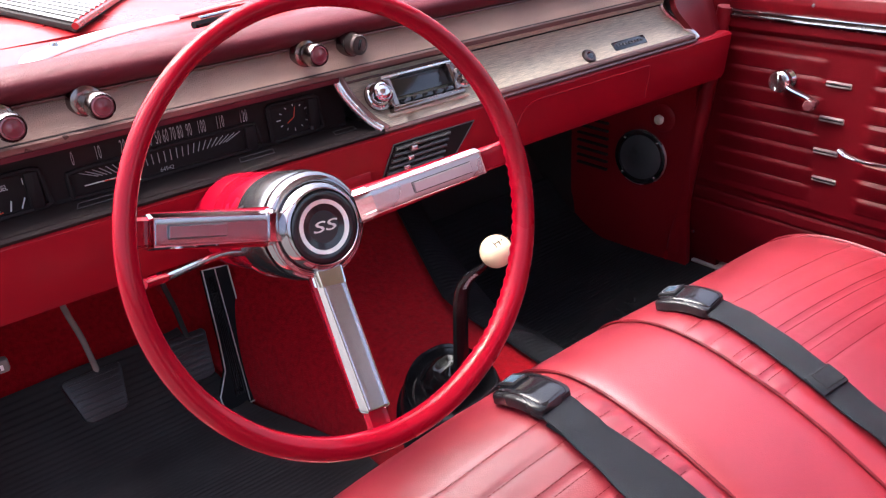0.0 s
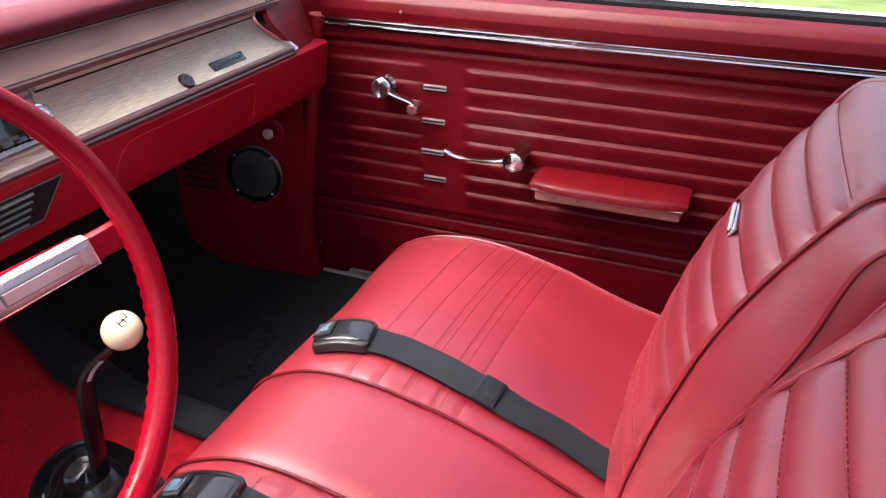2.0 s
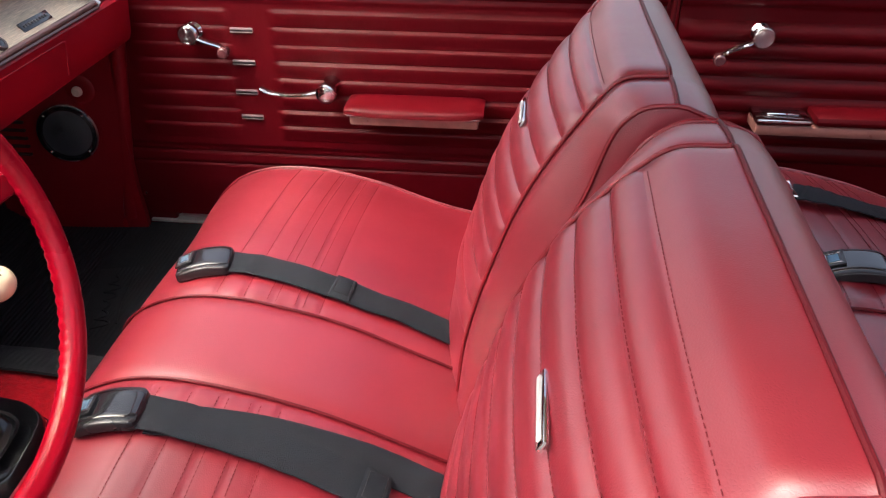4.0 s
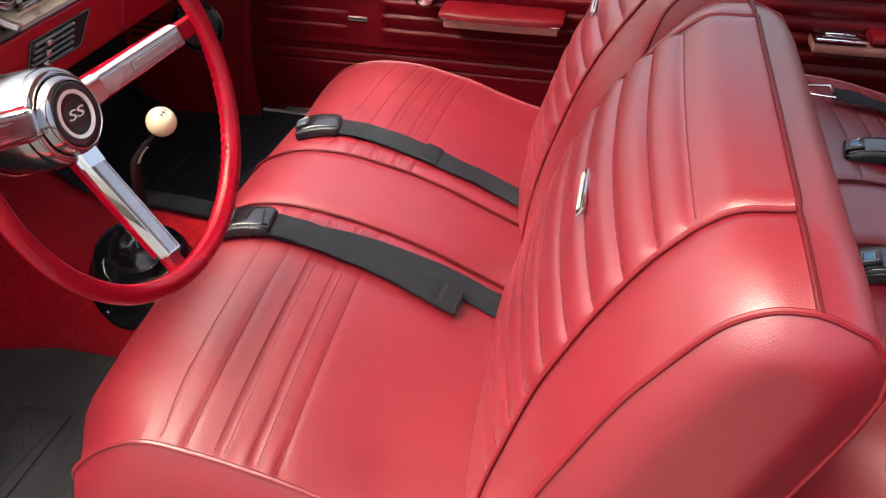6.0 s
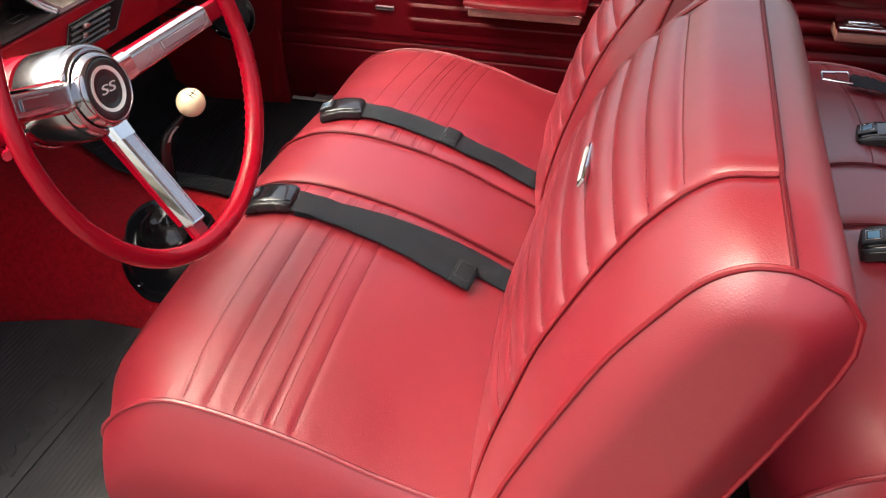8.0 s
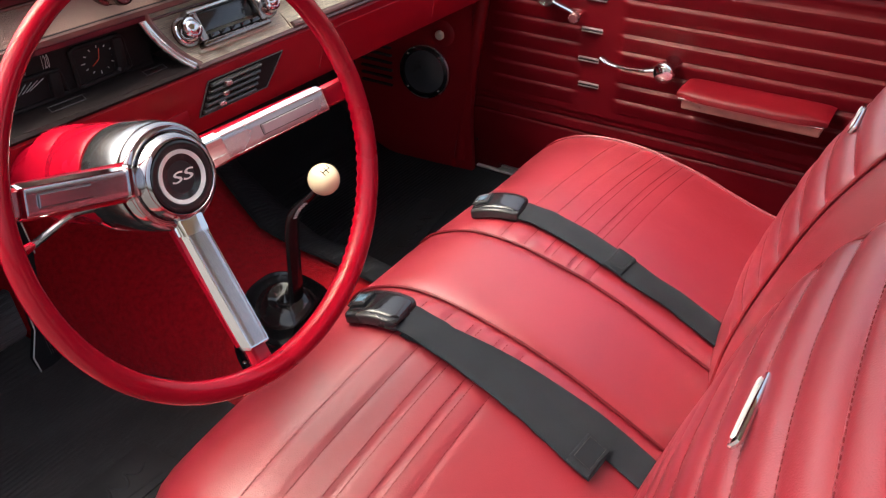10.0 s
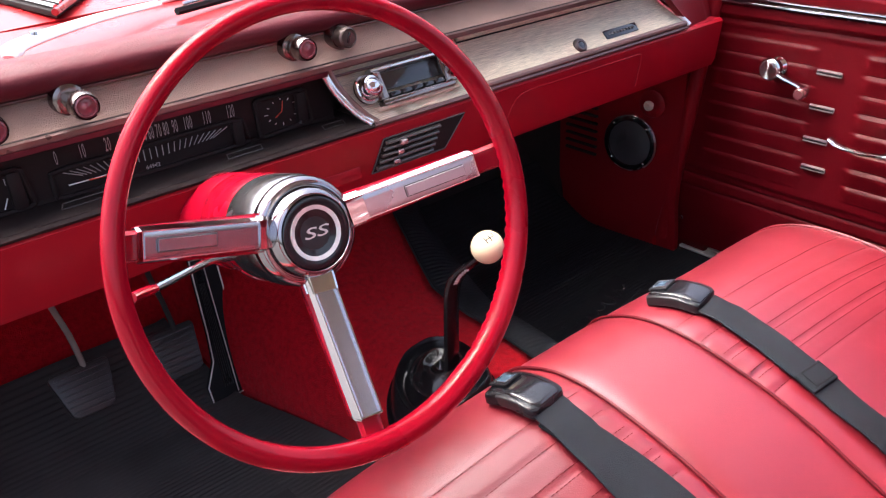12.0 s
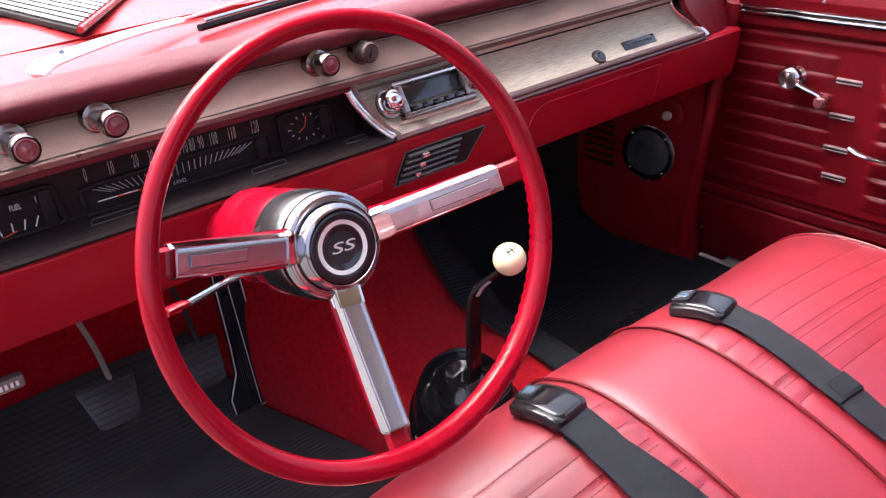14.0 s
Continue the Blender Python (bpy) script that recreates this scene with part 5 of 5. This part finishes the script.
# ---- belts ----
def belt(name, path, width, label, group, buckle_end=True, fold=None, aim=(0.1, 1.0), tag=SLATE):
    """A webbing strap draped on the cushion, with a push-button buckle at its front end."""
    b = thing(name, label, "seat belt", (0, 0, 0), group)
    pts = spline(path, 60)

    def f(u, v):
        i = min(int(u * 59), 59)
        p = pts[i]
        t = (pts[min(i + 1, 59)] - pts[max(i - 1, 0)]).normalized()
        s = t.cross(Vector((0, 0, 1))).normalized()
        nrm = s.cross(t)
        return p + s * width * v + nrm * (0.0012 * math.cos(v * 3) + 0.0006 * math.sin(u * 40 + v))
    part("strap", sheet(f, lin(0, 1, 60), lin(-0.5, 0.5, 7), 0.0016), STRAP, b, "black woven strap")
    if fold:
        i = int(fold * 59)
        p, t = pts[i], (pts[i + 1] - pts[i - 1]).normalized()
        s = t.cross(Vector((0, 0, 1))).normalized()
        nn = s.cross(t)
        m = Matrix((s, t, nn)).transposed().to_4x4()
        part("folded_end", rbox((width * 1.04, 0.030, 0.005), 0.002, Matrix.Translation(p + nn * 0.003) @ m), STRAP, b, "stitched folded end")
        fr = [Vector((a, c, 0.0058)) for a, c in ((-0.018, -0.011), (0.018, -0.011), (0.018, 0.011), (-0.018, 0.011))]
        mm = Matrix.Translation(p + nn * 0.003) @ m
        part("stitch_box", tube([mm @ q for q in fr], 0.0005, 4, closed=True), BLACK, b)
    if buckle_end:
        heading = Vector((aim[0], aim[1], -0.16)).normalized()
        p, t = Vector(pts[0]) + Vector((0, 0, 0.004)), heading
        s = Vector((0, 0, 1)).cross(t).normalized()
        nn = t.cross(s)
        m = Matrix.Translation(p + t * 0.026 + nn * 0.003) @ Matrix((t, s, nn)).transposed().to_4x4()

        def shell(half_l, half_w, low, top):
            def f(u, v):
                a, c = 2 * u - 1, 2 * math.pi * v
                rx = (1 - abs(a) ** 10) ** 0.28
                cs, sn_ = math.cos(c), math.sin(c)
                z = math.copysign(abs(sn_) ** 0.30, sn_)
                return (half_l * a, half_w * rx * math.copysign(abs(cs) ** 0.26, cs), -0.007 * a * a + (top * z if z > 0 else low * z) * rx)
            return moved(grid(f, lin(0, 1, 30), lin(0, 1, 41)[:-1], wrap_v=True), m)
        bk = part("buckle", shell(0.0400, 0.0290, 0.0095, 0.0065), BLACK, b, "glossy black plastic buckle")
        part("cover", shell(0.0390, 0.0225, 0.004, 0.0088), GLOSS, bk)
        part("button_plate", rbox((0.026, 0.030, 0.003), 0.001, m @ pose(0.025, 0, 0.0072, 0, 14, 0)), BLACK, bk)
        part("blue_label", rbox((0.012, 0.015, 0.0012), 0.0004, m @ pose(0.025, 0, 0.0090, 0, 14, 0)), tag, bk, "blue square label")
        part("label_frame", tube([m @ Vector(q) for q in ((0.017, -0.010, 0.0112), (0.033, -0.010, 0.0074), (0.033, 0.010, 0.0074), (0.017, 0.010, 0.0112))], 0.0005, 4, closed=True), SATIN, bk)
    return b


def drape(pts, lift=0.004):
    """Points (x, y) laid on the cushion."""
    prof = curve2(CUSH, 300)
    out = []
    for x, y in pts:
        j = min(range(60, 300), key=lambda i: abs(prof[i][0] - y) + (1 if prof[i][1] < 0.25 else 0))
        p = cush_at(x, j)
        out.append((p.x, p.y, p.z + lift))
    return out


BELT_A = [(-0.174, -0.100), (-0.177, -0.135), (-0.181, -0.175), (-0.185, -0.23), (-0.189, -0.275), (-0.193, -0.315), (-0.197, -0.35), (-0.200, -0.385)]
BELT_B = [(-0.178, -0.125), (-0.172, -0.18), (-0.163, -0.25), (-0.158, -0.335), (-0.157, -0.38), (-0.160, -0.43), (-0.163, -0.50)]
BELT_C = [(0.128, -0.098), (0.128, -0.13), (0.126, -0.17), (0.119, -0.24), (0.115, -0.305), (0.119, -0.37), (0.115, -0.43), (0.114, -0.50)]
b1 = belt("seat_belt", drape(BELT_A, 0.009), 0.049, "black lap belt with black buckle lying on the bench seat", "lap belts", fold=0.94, aim=(-0.12, 1.0))
under_pts = spline(drape(BELT_B, 0.0068), 40)
part("lower_strap", sheet(lambda u, v: under_pts[min(int(u * 39), 39)] + Vector((0.047 * v, -0.004 * v, -0.004 * abs(v))), lin(0, 1, 40), lin(-0.5, 0.5, 5), 0.0016), STRAP, b1, "black woven strap")
belt("seat_belt", drape(BELT_C, 0.007), 0.047, "black lap belt with black buckle lying on the bench seat", "lap belts", fold=0.50, aim=(-0.18, 1.0))
for pts in ([(0.078, -0.945, 0.453), (0.10, -1.0, 0.437), (0.13, -1.08, 0.405), (0.16, -1.17, 0.37)], [(-0.207, -0.912, 0.453), (-0.19, -0.97, 0.442), (-0.17, -1.05, 0.412), (-0.15, -1.16, 0.37)]):
    belt("seat_belt", pts, 0.046, "black lap belt with buckle lying on the rear bench", "rear lap belts", aim=(0.12, 1.0), tag=BLUE)
tb = belt("seat_belt", [(0.290, -0.900, 0.444), (0.281, -0.935, 0.444), (0.286, -0.99, 0.428), (0.31, -1.12, 0.385)], 0.046, "black lap belt with chrome tongue on the rear bench", "rear lap belts", buckle_end=False)
part("tongue", tube([(0.270, -0.900, 0.447), (0.280, -0.858, 0.446), (0.310, -0.858, 0.446), (0.316, -0.900, 0.447)], 0.0024, 6, closed=True), CHROME, tb, "chrome belt tongue")

# ---- outside ----
ground = thing("ground", "worn grey asphalt drive with lawn beyond it", "ground", (0, 0, -0.30), kind="structure")
part("drive", sheet(lambda x, y: (x, y, 0), lin(-400, 400, 9), lin(-400, 400, 9), 0.05), ASPHALT, ground)
lawn = thing("lawn", "sunlit green lawn beside the drive", "lawn", (0, 0, -0.29), kind="structure")
part("turf", sheet(lambda x, y: (x, y, 0.01 * noise.noise((x, y, 0))), lin(1.6, 60, 40), lin(-40, 60, 40), 0.03), GRASS, lawn)

def woods():
    """An added far belt of woodland that dims the low sky, with an uneven crown line."""
    w = thing("backdrop", "far dark green woods added to dim the low sky", "woods", (0, 0, -0.3), kind="structure")
    rnd = random.Random(4)
    n = 110
    hs = [2.6 + 1.4 * noise.noise((i * 0.31, 0.5, 2)) + rnd.uniform(-0.8, 0.8) for i in range(n)]

    def f(i, t):
        a0 = math.radians(-75 + 130 * i / (n - 1))
        r = 34 + 2.5 * noise.noise((i * 0.7, t * 3, 1)) - 4 * t * (1 - t)
        return (r * math.cos(a0), r * math.sin(a0), hs[i] * t)
    part("crowns", grid(f, list(range(n)), lin(0, 1, 14)), TREES, w)


woods()
body = thing("car_body", "glossy red car body with hood and cowl, and an added unseen roof on pillars", "car body", (0, 0, 0), kind="structure")
HOODZ = [(0.86, 0.683), (1.1, 0.686), (1.5, 0.672), (1.9, 0.635), (2.15, 0.57)]
hz = spline([(0, a, b) for a, b in HOODZ], 30)
part("hood", sheet(lambda x, p: (x, p.y, p.z + 0.012 * bell(x - XC, 0.35) - 0.05 * smooth(0.5, 0.9, abs(x - XC))), lin(-0.92, 0.83, 40), hz, 0.02), BODY_PAINT, body)
part("cowl", sheet(lambda x, y: (x, y, 0.686 - 0.012 * smooth(0.80, 0.60, y)), lin(-0.85, 0.76, 20), lin(0.50, 0.855, 14), 0.02), BODY_PAINT, body)
for sg, x in ((-1, -0.92), (1, 0.83)):
    part("fender", prism([(0.36, 0.0), (0.36, 0.66), (0.86, 0.66), (2.1, 0.55), (2.1, 0.0)], x - 0.02, x + 0.02, "x", 0.004), BODY_PAINT, body)
# Roof and headliner are never in view; added and sized to shade the seats.
part("roof", sheet(lambda x, y: (x, y, 1.275 + 0.03 * (1 - (1.6 * (x - XC)) ** 2) - 0.05 * smooth(-0.6, -1.2, y)), lin(-0.575, 0.485, 22), lin(-1.40, -0.04, 30), 0.02), BODY_PAINT, body)
part("headliner", sheet(lambda x, y: (x, y, 1.251 + 0.03 * (1 - (1.6 * (x - XC)) ** 2) - 0.05 * smooth(-0.6, -1.2, y)), lin(-0.57, 0.48, 22), lin(-1.40, -0.04, 30), 0.006), HEADLINER, body, "unseen pale grey headliner added for reflections")
for sg in (-1, 1):
    xa, xb = XC + sg * 0.745, XC + sg * 0.55
    part("pillar", tube([(xa, 0.42, 0.66), (xb, -0.06, 1.262)], 0.026, 10, flat=0.8), PAINT, body)
part("header", tube([(XC - 0.55, -0.06, 1.262), (XC, -0.03, 1.285), (XC + 0.55, -0.06, 1.262)], 0.024, 10), PAINT, body)
for sg in (-1, 1):
    part("roof_pillar", tube([(XC + sg * 0.52, -1.39, 1.20), (XC + sg * 0.70, -1.75, 0.69)], 0.07, 10), PAINT, body)
part("rear_shelf", rbox((1.4, 0.5, 0.03), 0.004, pose(XC, -1.72, 0.70)), SHADED_VINYL, body)
part("rear_bulkhead", rbox((1.5, 0.04, 0.66), 0.004, pose(XC, -1.74, 0.37)), UNDER, body)
part("driver_quarter", rbox((0.06, 0.98, 0.64), 0.01, pose(-0.80, -1.27, 0.36)), SHADED_VINYL, body)
part("rocker", rbox((0.12, 1.20, 0.14), 0.02, pose(-0.80, -0.20, 0.02)), BODY_PAINT, body)


def louvre():
    v = thing("hood_vent", "dark louvred vent with bright fins in the hood", "hood vent", (0, 0, 0), "hood vents")
    z = 0.704
    n = 12

    def near(x):
        return 0.865 + (x + 0.309) * 1.58
    tray = [(-0.318, near(-0.318)), (-0.10, near(-0.10)), (-0.12, 1.42), (-0.385, 1.42)]
    part("tray", prism(tray, z - 0.01, z, "z", 0.001), DULL, v)
    for i in range(n):
        f = i / (n - 1)
        x = -0.309 + 0.20 * f
        part("fin", tube([(x, near(x) + 0.012, z + 0.004), (x - 0.06 + 0.045 * f, 1.41, z + 0.004)], 0.0042, 6), SATIN, v, "bright fin")
    part("surround", tube([(-0.322, near(-0.322) - 0.006, z + 0.002), (-0.095, near(-0.095), z + 0.002)], 0.006, 8), BODY_PAINT, v)


louvre()
wip = thing("windshield_wiper", "bright wiper arm with black blade on the cowl", "wiper", (0, 0, 0))
arm = spline([(-0.450, 0.628, 0.694), (-0.425, 0.655, 0.703), (-0.30, 0.722, 0.706), (-0.172, 0.782, 0.702)], 24)
part("arm", tube(arm, [0.010 + 0.008 * smooth(0, 3, i) - 0.0085 * i / 23 for i in range(24)], 12, flat=0.38), SILVER, wip, "bright wiper arm")
part("pivot", lathe([(0.0001, 0.006), (0.005, 0.0055), (0.0065, 0.0), (0.0001, 0)], (-0.402, 0.672, 0.709), (0, 0, 1), 16), CHROME, wip)
part("link", tube([(-0.18, 0.779, 0.702), (0.05, 0.880, 0.702)], 0.003, 6), SILVER, wip)
part("blade", tube([(-0.165, 0.728, 0.694), (0.07, 0.800, 0.694), (0.30, 0.865, 0.690)], 0.0065, 6), RUBBER, wip, "black rubber blade")
part("blade_spine", tube([(-0.15, 0.736, 0.703), (0.07, 0.808, 0.703), (0.30, 0.873, 0.698)], 0.0030, 6), SATIN, wip)
ws = thing("windshield", "clear curved windshield glass", "windshield", kind="structure")
pane = part("pane", sheet(lambda x, t: (x, 0.56 - 0.59 * t - 0.10 * ((x - XC) / 0.7) ** 2 * (1 - t), 0.70 + 0.560 * t), lin(-0.72, 0.63, 20), lin(0, 1, 12), 0.004), GLASS, ws)
pane.visible_shadow = False
